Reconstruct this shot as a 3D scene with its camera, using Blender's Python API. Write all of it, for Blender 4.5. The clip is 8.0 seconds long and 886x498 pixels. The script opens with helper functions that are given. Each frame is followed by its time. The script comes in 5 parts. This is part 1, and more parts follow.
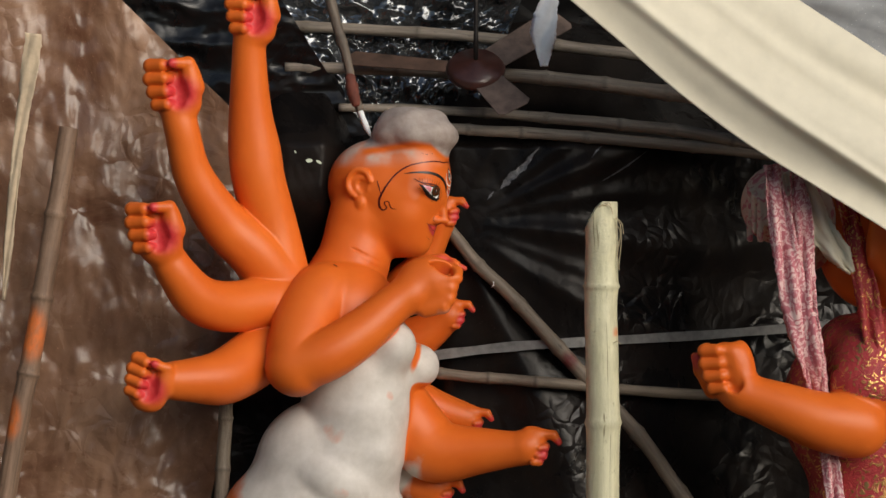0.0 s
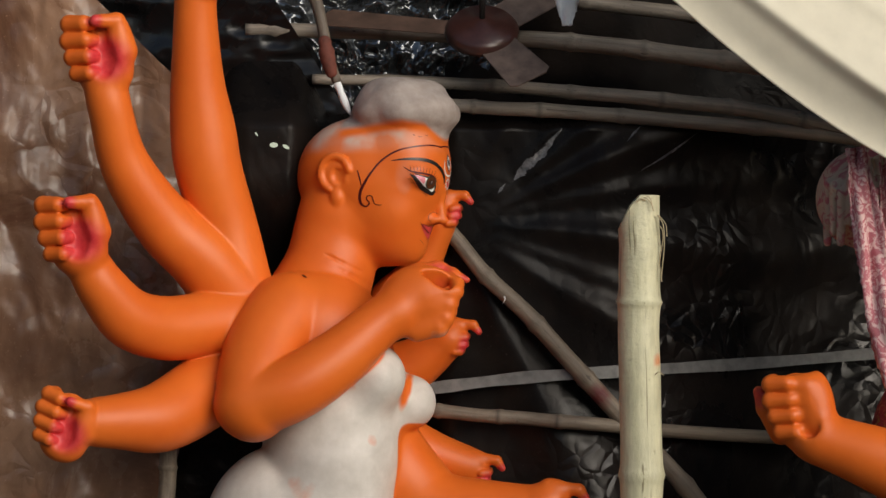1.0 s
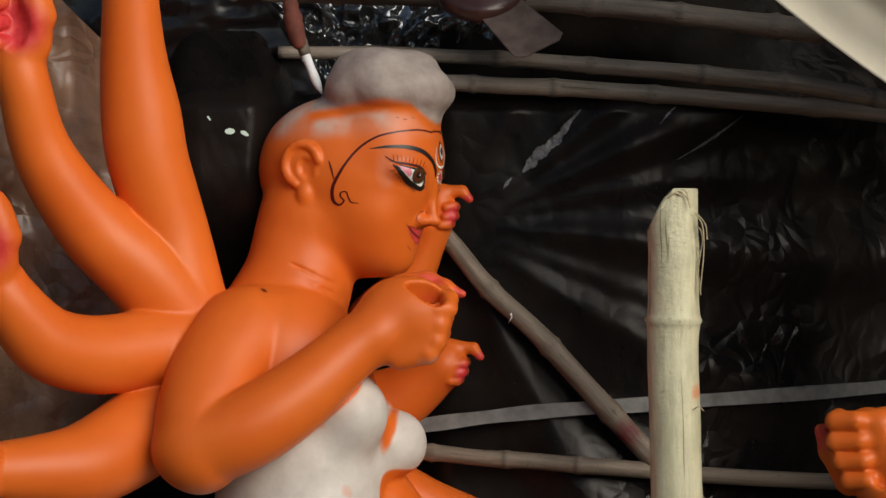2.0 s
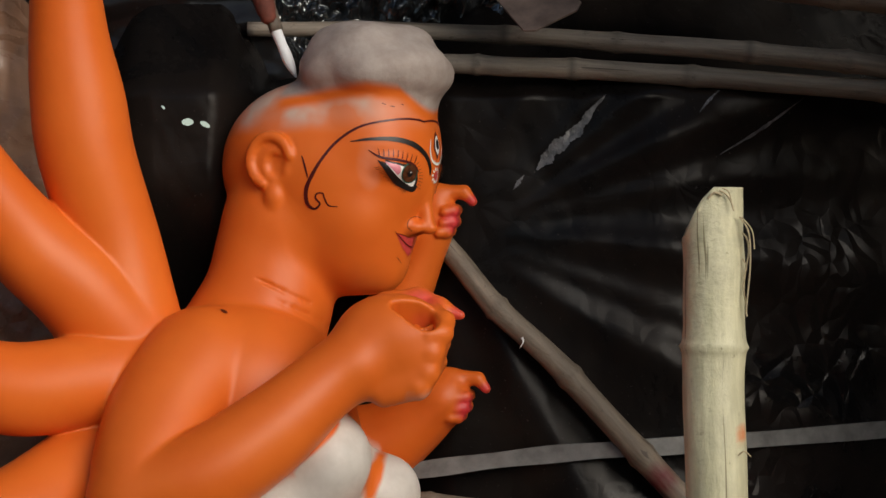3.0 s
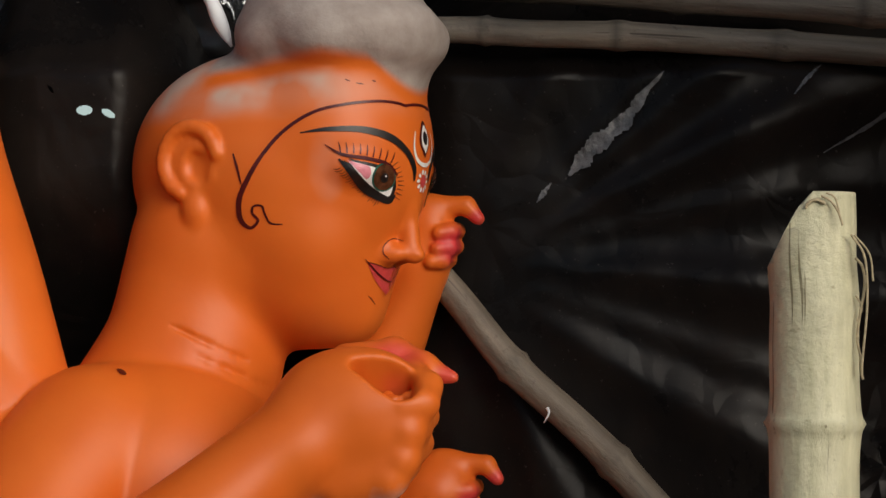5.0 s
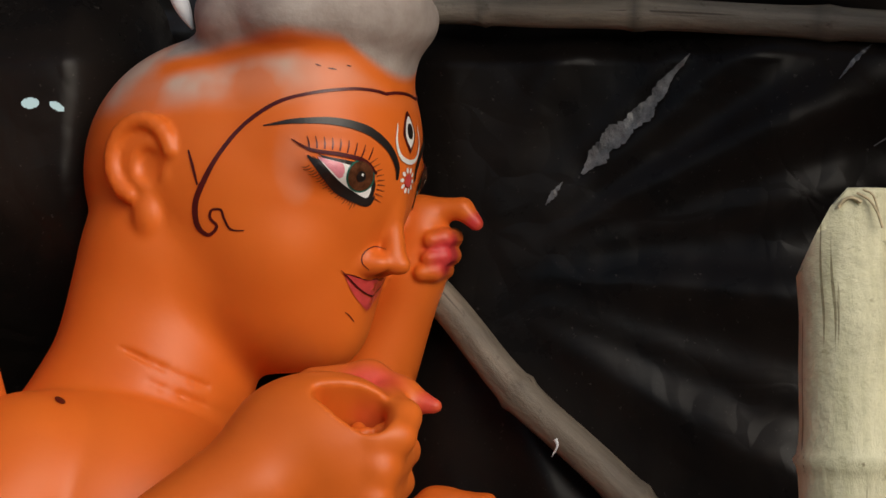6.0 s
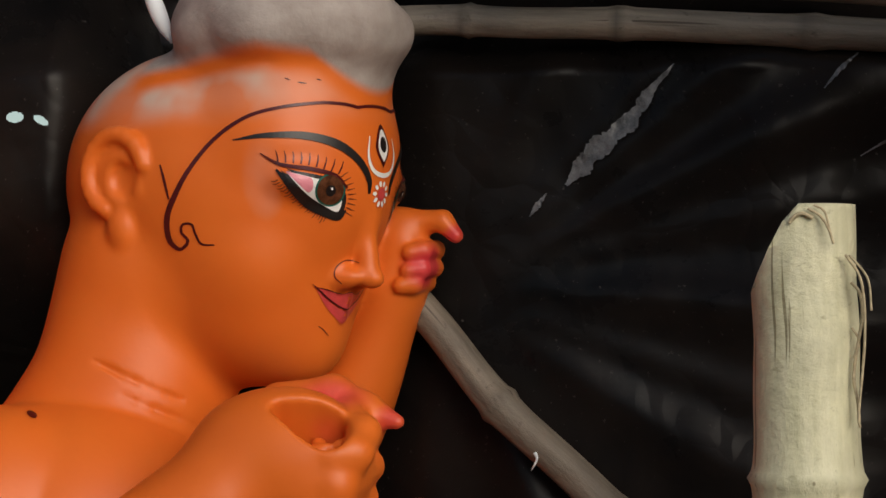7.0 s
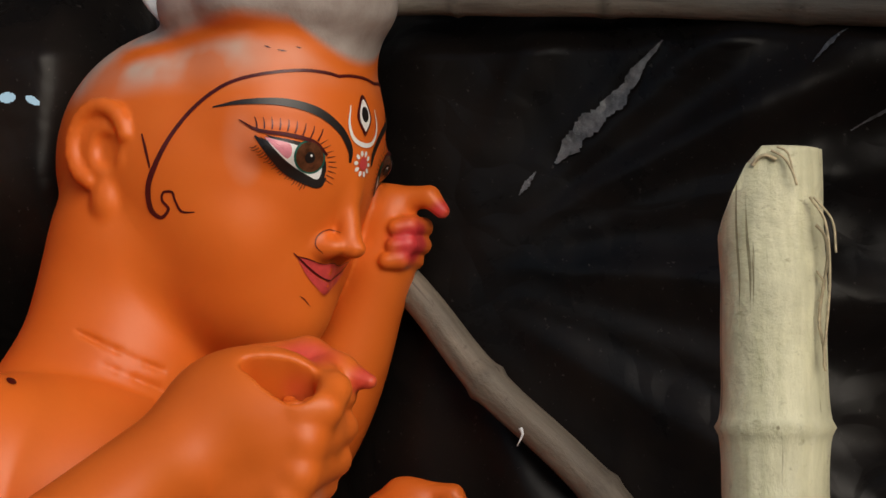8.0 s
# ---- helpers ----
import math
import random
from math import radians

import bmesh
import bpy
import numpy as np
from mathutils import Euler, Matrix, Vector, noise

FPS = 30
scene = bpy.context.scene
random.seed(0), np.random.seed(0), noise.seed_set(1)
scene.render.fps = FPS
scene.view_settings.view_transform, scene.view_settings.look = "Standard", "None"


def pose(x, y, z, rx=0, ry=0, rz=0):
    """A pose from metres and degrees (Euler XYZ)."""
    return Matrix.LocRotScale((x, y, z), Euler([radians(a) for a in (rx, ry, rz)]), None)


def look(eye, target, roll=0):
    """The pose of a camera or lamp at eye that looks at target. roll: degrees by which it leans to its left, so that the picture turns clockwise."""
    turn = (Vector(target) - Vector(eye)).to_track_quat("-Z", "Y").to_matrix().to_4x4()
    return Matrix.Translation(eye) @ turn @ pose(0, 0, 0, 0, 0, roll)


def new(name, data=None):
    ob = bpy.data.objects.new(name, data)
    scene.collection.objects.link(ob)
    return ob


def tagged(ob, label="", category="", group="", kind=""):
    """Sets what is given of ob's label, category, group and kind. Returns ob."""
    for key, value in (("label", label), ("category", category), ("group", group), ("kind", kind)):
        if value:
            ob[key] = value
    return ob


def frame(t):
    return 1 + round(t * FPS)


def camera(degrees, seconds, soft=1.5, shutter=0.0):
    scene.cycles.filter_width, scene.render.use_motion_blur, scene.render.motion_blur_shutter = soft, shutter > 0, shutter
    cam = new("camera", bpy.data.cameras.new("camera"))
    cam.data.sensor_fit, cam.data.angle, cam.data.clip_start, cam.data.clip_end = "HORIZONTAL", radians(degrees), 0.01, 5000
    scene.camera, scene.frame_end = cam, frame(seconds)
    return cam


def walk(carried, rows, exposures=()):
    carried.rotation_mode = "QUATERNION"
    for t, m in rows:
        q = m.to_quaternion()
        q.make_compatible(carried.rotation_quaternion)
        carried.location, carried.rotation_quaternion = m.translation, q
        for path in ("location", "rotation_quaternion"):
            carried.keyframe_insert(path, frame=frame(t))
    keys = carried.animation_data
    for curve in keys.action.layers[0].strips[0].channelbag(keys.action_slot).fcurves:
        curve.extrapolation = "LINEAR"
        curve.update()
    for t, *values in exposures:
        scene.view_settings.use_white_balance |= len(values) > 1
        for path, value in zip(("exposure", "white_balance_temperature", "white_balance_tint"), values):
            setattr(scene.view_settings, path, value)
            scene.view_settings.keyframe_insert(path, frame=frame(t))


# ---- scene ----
cam = camera(20.0, 8.0)
walk(cam, [
    (0, look((-0.001, -7.036, 1.900), (0.0016, 0.0000, 1.9006), 0.16)),
    (0.5, look((0.064, -6.266, 1.895), (0.0039, 0.0000, 1.9096), 0.20)),
    (1, look((0.113, -5.581, 1.892), (0.0096, 0.0000, 1.9146), 0.12)),
    (1.5, look((0.168, -5.025, 1.892), (0.0209, 0.0000, 1.9207), -0.03)),
    (3, look((0.291, -3.788, 1.906), (0.0373, 0.0000, 1.9462), -0.32)),
    (3.5, look((0.337, -3.462, 1.919), (0.0483, 0.0000, 1.9561), -0.39)),
    (4, look((0.349, -3.159, 1.917), (0.0513, 0.0000, 1.9648), -0.44)),
    (4.5, look((0.339, -2.910, 1.896), (0.0513, 0.0000, 1.9701), -0.39)),
    (6, look((0.430, -2.279, 1.905), (0.0730, 0.0000, 1.9903), -0.59)),
    (6.5, look((0.522, -2.253, 1.908), (0.0927, 0.0000, 1.9956), -0.63)),
    (7, look((0.598, -2.240, 1.928), (0.1088, 0.0000, 2.0035), -0.61)),
    (7.5, look((0.631, -2.213, 1.892), (0.1154, 0.0000, 1.9998), -0.60)),
    (8, look((0.715, -2.192, 1.768), (0.1342, 0.0000, 1.9647), -0.47)),
], [(0.0, 0.40), (1.5, 0.36), (3.0, 0.26), (8.0, 0.24)])

# ---- world and sun ----
world = bpy.data.worlds.new("sky")
scene.world = world
world.use_nodes = True
wn = world.node_tree.nodes
sky = wn.new("ShaderNodeTexSky")
sky.sky_type, sky.sun_disc = "NISHITA", False
sky.sun_elevation, sky.sun_rotation = radians(19), radians(143)
world.node_tree.links.new(sky.outputs[0], wn["Background"].inputs[0])
wn["Background"].inputs[1].default_value = 0.07
sun = new("sun", bpy.data.lights.new("sun", "SUN"))
sun.data.energy, sun.data.angle, sun.data.color = 2.35, radians(46), (1.0, 0.91, 0.80)
sun.matrix_world = look((2.1, -2.8, 3.1), (0, 0, 1.9))


# ---- materials ----
def material(name, rough=0.6, metal=0.0):
    m = bpy.data.materials.new(name)
    m.use_nodes = True
    b = m.node_tree.nodes["Principled BSDF"]
    b.inputs["Roughness"].default_value, b.inputs["Metallic"].default_value = rough, metal
    return m, m.node_tree.nodes, m.node_tree.links, b


def coords(n, l, scale=(1, 1, 1), source="Object"):
    tc, mp = n.new("ShaderNodeTexCoord"), n.new("ShaderNodeMapping")
    l.new(tc.outputs[source], mp.inputs[0])
    mp.inputs["Scale"].default_value = scale
    return mp.outputs[0]


def noise_tex(n, l, vec, scale, detail=5.0, rough=0.6, distort=0.0):
    t = n.new("ShaderNodeTexNoise")
    l.new(vec, t.inputs["Vector"])
    t.inputs["Scale"].default_value, t.inputs["Detail"].default_value = scale, detail
    t.inputs["Roughness"].default_value, t.inputs["Distortion"].default_value = rough, distort
    return t.outputs["Fac"]


def ramp(n, l, fac, stops):
    r = n.new("ShaderNodeValToRGB")
    l.new(fac, r.inputs[0])
    e = r.color_ramp.elements
    while len(e) < len(stops):
        e.new(0.5)
    for i, (p, c) in enumerate(stops):
        e[i].position, e[i].color = p, (*c, 1)
    return r.outputs[0]


def mix(n, l, fac, a, b, how="MIX"):
    m = n.new("ShaderNodeMix")
    m.data_type, m.blend_type = "RGBA", how
    for socket, value in ((m.inputs[0], fac), (m.inputs[6], a), (m.inputs[7], b)):
        if isinstance(value, (int, float)):
            socket.default_value = value
        elif isinstance(value, tuple):
            socket.default_value = (*value, 1)
        else:
            l.new(value, socket)
    return m.outputs[2]


def bump(n, l, b, height, strength, distance):
    u = n.new("ShaderNodeBump")
    u.inputs["Strength"].default_value, u.inputs["Distance"].default_value = strength, distance
    l.new(height, u.inputs["Height"])
    l.new(u.outputs[0], b.inputs["Normal"])


def attr(n, name):
    a = n.new("ShaderNodeAttribute")
    a.attribute_name = name
    return a.outputs["Fac"]


def plain(name, colour, rough=0.5, vary=0.25, scale=30, metal=0.0, relief=0.0):
    m, n, l, b = material(name, rough, metal)
    v = coords(n, l)
    k = noise_tex(n, l, v, scale)
    dark = tuple(c * (1 - vary) for c in colour)
    lite = tuple(min(1, c * (1 + vary)) for c in colour)
    l.new(ramp(n, l, k, [(0.3, dark), (0.7, lite)]), b.inputs["Base Color"])
    if relief:
        bump(n, l, b, noise_tex(n, l, v, scale * 3), 0.5, relief)
    return m


def skin_paint():
    """Orange enamel over white-primed clay; the masks say where the primer or the pink shows."""
    m, n, l, b = material("orange_statue_paint", 0.38)
    v = coords(n, l)
    big = noise_tex(n, l, v, 5, 3)
    fine = noise_tex(n, l, v, 60, 4)
    orange = ramp(n, l, big, [(0.3, (0.68, 0.126, 0.013)), (0.7, (0.76, 0.164, 0.020))])
    primer = ramp(n, l, noise_tex(n, l, v, 22, 6), [(0.3, (0.56, 0.52, 0.47)), (0.7, (0.70, 0.66, 0.61))])
    soft = noise_tex(n, l, v, 14, 4)
    add = n.new("ShaderNodeMath")
    add.operation = "MULTIPLY_ADD"
    l.new(soft, add.inputs[0])
    add.inputs[1].default_value = 0.7
    l.new(attr(n, "bare"), add.inputs[2])
    edge = ramp(n, l, add.outputs[0], [(0.55, (0, 0, 0)), (1.15, (1, 1, 1))])
    c = mix(n, l, edge, orange, primer)
    patchy = ramp(n, l, noise_tex(n, l, v, 16, 2), [(0.36, (0.25,) * 3), (0.62, (1, 1, 1))])
    sprayed = n.new("ShaderNodeMath")
    sprayed.operation = "MULTIPLY"
    l.new(attr(n, "mist"), sprayed.inputs[0])
    l.new(patchy, sprayed.inputs[1])
    c = mix(n, l, sprayed.outputs[0], c, (0.56, 0.46, 0.39))
    rose = ramp(n, l, fine, [(0.3, (0.54, 0.022, 0.03)), (0.7, (0.70, 0.07, 0.065))])
    c = mix(n, l, attr(n, "rose"), c, rose)
    hair = ramp(n, l, noise_tex(n, l, v, 30, 6), [(0.3, (0.31, 0.255, 0.225)), (0.7, (0.44, 0.38, 0.345))])
    c = mix(n, l, attr(n, "crown"), c, hair)
    l.new(c, b.inputs["Base Color"])
    r = ramp(n, l, attr(n, "crown"), [(0, (0.43, 0.43, 0.43)), (1, (0.8, 0.8, 0.8))])
    l.new(r, b.inputs["Roughness"])
    b.inputs["Specular IOR Level"].default_value = 0.38
    lumps = mix(n, l, attr(n, "crown"), noise_tex(n, l, v, 90, 5), noise_tex(n, l, v, 38, 4))
    depth = n.new("ShaderNodeMath")
    depth.operation = "MULTIPLY_ADD"
    l.new(attr(n, "crown"), depth.inputs[0])
    depth.inputs[1].default_value, depth.inputs[2].default_value = 0.50, 0.04
    u = n.new("ShaderNodeBump")
    u.inputs["Distance"].default_value = 0.004
    l.new(depth.outputs[0], u.inputs["Strength"])
    l.new(lumps, u.inputs["Height"])
    l.new(u.outputs[0], b.inputs["Normal"])
    return m


def tarp(name, dark, lite, rough, crinkle=0.35, size=9.0, dust=0.5, gloss=0.5, worn=False):
    m, n, l, b = material(name, rough)
    v = coords(n, l)
    k = noise_tex(n, l, v, min(size * 0.35, 3.2), 8, 0.65, 0.6)
    c = ramp(n, l, k, [(0.35, dark), (0.75, lite)])
    speck = ramp(n, l, noise_tex(n, l, v, 160, 3), [(0.66, (0, 0, 0)), (0.74, (1, 1, 1))])
    half = n.new("ShaderNodeMath")
    half.operation = "MULTIPLY"
    l.new(speck, half.inputs[0])
    half.inputs[1].default_value = dust
    c = mix(n, l, half.outputs[0], c, tuple(min(1, x * 2.0 + 0.05) for x in lite))
    b.inputs["Specular IOR Level"].default_value = gloss
    l.new(c, b.inputs["Base Color"])
    l.new(ramp(n, l, k, [(0.3, (rough * 0.8,) * 3), (0.8, (min(1, rough * 1.5),) * 3)]), b.inputs["Roughness"])
    vor = n.new("ShaderNodeTexVoronoi")
    vor.feature = "DISTANCE_TO_EDGE"
    l.new(mix(n, l, 0.12, v, noise_out(n, l, v, 7)), vor.inputs["Vector"])
    vor.inputs["Scale"].default_value = size
    h = mix(n, l, 0.6, noise_tex(n, l, v, size * 0.6, 3, 0.45, 0.3), vor.outputs["Distance"])
    patch = ramp(n, l, noise_tex(n, l, v, 1.7, 2), [(0.42, (0.18,) * 3), (0.62, (1, 1, 1))])
    u = n.new("ShaderNodeBump")
    u.inputs["Distance"].default_value = 0.03
    k2 = n.new("ShaderNodeMath")
    k2.operation = "MULTIPLY"
    l.new(patch, k2.inputs[0])
    k2.inputs[1].default_value = crinkle
    if worn:
        k3 = n.new("ShaderNodeMath")
        k3.operation = "MULTIPLY"
        l.new(k2.outputs[0], k3.inputs[0])
        l.new(attr(n, "worn"), k3.inputs[1])
        k2 = k3
        lift = n.new("ShaderNodeMath")
        lift.operation = "MULTIPLY_ADD"
        l.new(attr(n, "worn"), lift.inputs[0])
        lift.inputs[1].default_value, lift.inputs[2].default_value = gloss, 0.06
        l.new(lift.outputs[0], b.inputs["Specular IOR Level"])
    l.new(k2.outputs[0], u.inputs["Strength"])
    l.new(h, u.inputs["Height"])
    l.new(u.outputs[0], b.inputs["Normal"])
    return m


def noise_out(n, l, v, scale):
    t = n.new("ShaderNodeTexNoise")
    l.new(v, t.inputs["Vector"])
    t.inputs["Scale"].default_value = scale
    return t.outputs["Color"]


def bamboo_skin(name, dark, lite, rough=0.6, stain=(0.08, 0.06, 0.045)):
    m, n, l, b = material(name, rough)
    def grain(sx, sz):
        g, mp = n.new("ShaderNodeAttribute"), n.new("ShaderNodeMapping")
        g.attribute_name = "grain"
        l.new(g.outputs["Vector"], mp.inputs[0])
        mp.inputs["Scale"].default_value = (sx, sx, sz)
        return mp.outputs[0]
    c = ramp(n, l, noise_tex(n, l, grain(110, 5), 1.0, 6), [(0.3, dark), (0.7, lite)])
    cloud = ramp(n, l, noise_tex(n, l, grain(25, 8), 1.0, 4), [(0.35, (0.84,) * 3), (0.65, (1.06,) * 3)])
    c = mix(n, l, 1.0, c, cloud, "MULTIPLY")
    spots = ramp(n, l, noise_tex(n, l, grain(70, 45), 1.0, 6, 0.7), [(0.60, (0, 0, 0)), (0.70, (1, 1, 1))])
    c = mix(n, l, spots, c, tuple((a + s) / 2 for a, s in zip(dark, stain)))
    crack = ramp(n, l, noise_tex(n, l, grain(150, 2.2), 1.0, 2, 0.4), [(0.27, (1, 1, 1)), (0.31, (0, 0, 0))])
    c = mix(n, l, crack, c, stain)
    for key, dab in (("orange_dab", (0.70, 0.17, 0.03)), ("red_dab", (0.11, 0.012, 0.015))):
        soft = n.new("ShaderNodeMath")
        soft.operation = "MULTIPLY"
        l.new(attr(n, key), soft.inputs[0])
        l.new(ramp(n, l, noise_tex(n, l, grain(60, 20), 1.0, 4), [(0.3, (0.45,) * 3), (0.6, (1, 1, 1))]), soft.inputs[1])
        c = mix(n, l, soft.outputs[0], c, dab)
    ring = attr(n, "ring")
    c = mix(n, l, ring, c, tuple(0.6 * x for x in dark))
    l.new(c, b.inputs["Base Color"])
    bump(n, l, b, noise_tex(n, l, grain(75, 26), 1.0, 6, 0.65), 0.55, 0.005)
    return m


def brocade():
    m, n, l, b = material("red_gold_brocade", 0.45)
    v = coords(n, l)
    w = noise_tex(n, l, v, 34, 3, 0.5, 2.5)
    mask = ramp(n, l, w, [(0.54, (0, 0, 0)), (0.60, (1, 1, 1))])
    red = ramp(n, l, noise_tex(n, l, v, 12), [(0.3, (0.28, 0.018, 0.025)), (0.7, (0.46, 0.045, 0.045))])
    l.new(mix(n, l, mask, red, (0.62, 0.36, 0.12)), b.inputs["Base Color"])
    l.new(mask, b.inputs["Metallic"])
    l.new(ramp(n, l, mask, [(0, (0.6,) * 3), (1, (0.3,) * 3)]), b.inputs["Roughness"])
    bump(n, l, b, w, 0.6, 0.006)
    return m


def lace():
    m, n, l, b = material("pink_lace_print", 0.85)
    v = coords(n, l)
    w = noise_tex(n, l, v, 42, 4, 0.55, 2.2)
    mask = ramp(n, l, w, [(0.47, (0, 0, 0)), (0.55, (1, 1, 1))])
    l.new(mix(n, l, mask, (0.50, 0.16, 0.19), (0.74, 0.52, 0.50)), b.inputs["Base Color"])
    bump(n, l, b, noise_tex(n, l, v, 200, 4), 0.4, 0.002)
    return m


SKIN = skin_paint()
INK = plain("black_brush_paint", (0.012, 0.008, 0.007), 0.42, 0.3, 80)
MAROON = plain("maroon_brush_paint", (0.075, 0.006, 0.006), 0.35, 0.3, 80)
EYE_WHITE = plain("eye_white_paint", (0.80, 0.77, 0.74), 0.3, 0.04, 40)
IRIS = plain("brown_iris_paint", (0.09, 0.032, 0.014), 0.25, 0.5, 160)
GREEN = plain("green_rim_paint", (0.01, 0.10, 0.075), 0.3, 0.2, 80)
PINK = plain("pink_corner_paint", (0.72, 0.25, 0.30), 0.35, 0.1, 60)
LASH = plain("brown_lash_paint", (0.16, 0.035, 0.010), 0.4, 0.3, 80)
LIPS = plain("red_lip_paint", (0.58, 0.060, 0.055), 0.3, 0.2, 60)
BLACK_TARP = tarp("black_plastic_sheet", (0.0045, 0.0045, 0.005), (0.019, 0.0135, 0.0105), 0.28, 1.0, 20, 0.5, 0.34, True)
FOLD_TARP = tarp("black_plastic_fold", (0.004, 0.004, 0.0045), (0.012, 0.011, 0.0105), 0.30, 0.25, 6)
ROOF_TARP = tarp("black_roof_plastic", (0.004, 0.004, 0.0045), (0.014, 0.014, 0.014), 0.30, 0.5, 9)
# Black plastic whose sky reflections are put into pale metallic patches of colour.
GLINT_PLASTIC = tarp("crumpled_plastic_painted_glints", (0.010, 0.011, 0.012), (0.34, 0.36, 0.38), 0.12, 1.0, 11)
GLINT_PLASTIC.node_tree.nodes["Principled BSDF"].inputs["Metallic"].default_value = 0.8
BROWN_TARP = tarp("dusty_brown_plastic", (0.12, 0.055, 0.031), (0.38, 0.225, 0.14), 0.24, 1.0, 13, 0.35)
GREY_TARP = tarp("grey_plastic_sheet", (0.22, 0.23, 0.24), (0.38, 0.39, 0.40), 0.35, 0.5, 12)
BAMBOO = bamboo_skin("weathered_bamboo", (0.115, 0.092, 0.068), (0.24, 0.195, 0.145))
DUSTY_BAMBOO = bamboo_skin("dusty_dark_bamboo", (0.085, 0.066, 0.050), (0.17, 0.135, 0.105))
# Lighter copy of the weathered bamboo: skylight on the roof poles, put into colour.
LIT_BAMBOO = bamboo_skin("lit_roof_bamboo", (0.15, 0.125, 0.098), (0.31, 0.265, 0.215))
WARM_BAMBOO = bamboo_skin("paint_dusted_bamboo", (0.17, 0.105, 0.065), (0.30, 0.19, 0.125))
PALE_BAMBOO = bamboo_skin("fresh_pale_bamboo", (0.56, 0.54, 0.345), (0.70, 0.67, 0.47), 0.5, (0.25, 0.22, 0.13))
CREAM = plain("cream_cotton_cloth", (0.70, 0.65, 0.515), 0.85, 0.05, 14, 0.0, 0.0008)
RAG = plain("white_torn_rag", (0.78, 0.80, 0.82), 0.8, 0.06, 40, 0.0, 0.001)
MAROON_RAG = plain("dark_red_rag", (0.13, 0.035, 0.022), 0.8, 0.4, 40)
BEIGE = plain("beige_cotton_wrap", (0.50, 0.40, 0.28), 0.9, 0.2, 25, 0.0, 0.001)
WRAP, wn_, wl_, wb_ = material("printed_beige_wrap", 0.9)
wv_ = coords(wn_, wl_)
wl_.new(mix(wn_, wl_, ramp(wn_, wl_, noise_tex(wn_, wl_, wv_, 26, 3, 0.5, 1.5), [(0.48, (0, 0, 0)), (0.58, (1, 1, 1))]), (0.56, 0.44, 0.33), (0.46, 0.15, 0.17)), wb_.inputs["Base Color"])
bump(wn_, wl_, wb_, noise_tex(wn_, wl_, wv_, 120, 4), 0.4, 0.002)
BROCADE = brocade()
LACE = lace()
FAN_PAINT = plain("brown_fan_enamel", (0.055, 0.022, 0.018), 0.28, 0.3, 40)
FAN_BLADE = plain("dusty_brown_blade", (0.13, 0.095, 0.080), 0.5, 0.45, 24)
RUST = plain("rusty_brown_blade", (0.085, 0.05, 0.036), 0.6, 0.5, 18)
FILM = plain("pale_scraped_film", (0.11, 0.11, 0.115), 0.25, 0.7, 60, 0.0, 0.002)
STEEL = plain("dark_iron", (0.03, 0.026, 0.024), 0.5, 0.3, 60, 0.6)
STRIP = plain("grey_wooden_batten", (0.16, 0.16, 0.155), 0.6, 0.35, 30)
TWINE = plain("straw_coloured_twine", (0.46, 0.38, 0.24), 0.9, 0.3, 200)
EARTH = plain("trodden_earth", (0.11, 0.085, 0.065), 0.95, 0.35, 3, 0.0, 0.01)
PLANK = plain("raw_plank", (0.25, 0.17, 0.10), 0.8, 0.3, 12)
SHED = plain("weathered_sheet_wall", (0.06, 0.05, 0.045), 0.8, 0.3, 6)


# ---- mesh helpers ----
def step_up(x, a, b):
    t = np.clip((x - a) / (b - a), 0, 1)
    return t * t * (3 - 2 * t)


def smooth(me, on=True):
    me.polygons.foreach_set("use_smooth", np.full(len(me.polygons), on))
    return me


def from_arrays(name, verts, faces, mats=(), shade=True):
    me = bpy.data.meshes.new(name)
    me.from_pydata([tuple(v) for v in verts], [], [tuple(f) for f in faces])
    for m in mats:
        me.materials.append(m)
    return smooth(me, shade)


def part(name, bm_or_mesh, mat, parent, label=""):
    """Links one mesh object under a thing or under a part."""
    me = bm_or_mesh
    if isinstance(me, bmesh.types.BMesh):
        me = bpy.data.meshes.new(name)
        bm_or_mesh.to_mesh(me)
        bm_or_mesh.free()
        smooth(me)
    if mat and not me.materials:
        me.materials.append(mat)
    ob = new(name, me)
    ob.parent = parent
    if label:
        tagged(ob, label)
    return ob


def spline(points, n):
    """n places along a smooth curve through the points (Catmull-Rom)."""
    p = np.array(points, float)
    p = np.vstack([2 * p[0] - p[1], p, 2 * p[-1] - p[-2]])
    out = []
    for t in np.linspace(0, len(p) - 3 - 1e-6, n):
        i, u = int(t), t - int(t)
        a, b, c, d = p[i:i + 4]
        out.append(0.5 * (2 * b + (c - a) * u + (2 * a - 5 * b + 4 * c - d) * u * u + (3 * b - a - 3 * c + d) * u ** 3))
    return np.array(out)


def frames_along(path):
    d = np.gradient(path, axis=0)
    d /= np.linalg.norm(d, axis=1)[:, None]
    up = np.array([0, 1, 0.0]) if abs(d[0][1]) < 0.8 else np.array([0, 0, 1.0])
    a = np.cross(d, up)
    a /= np.linalg.norm(a, axis=1)[:, None]
    return d, a, np.cross(d, a)


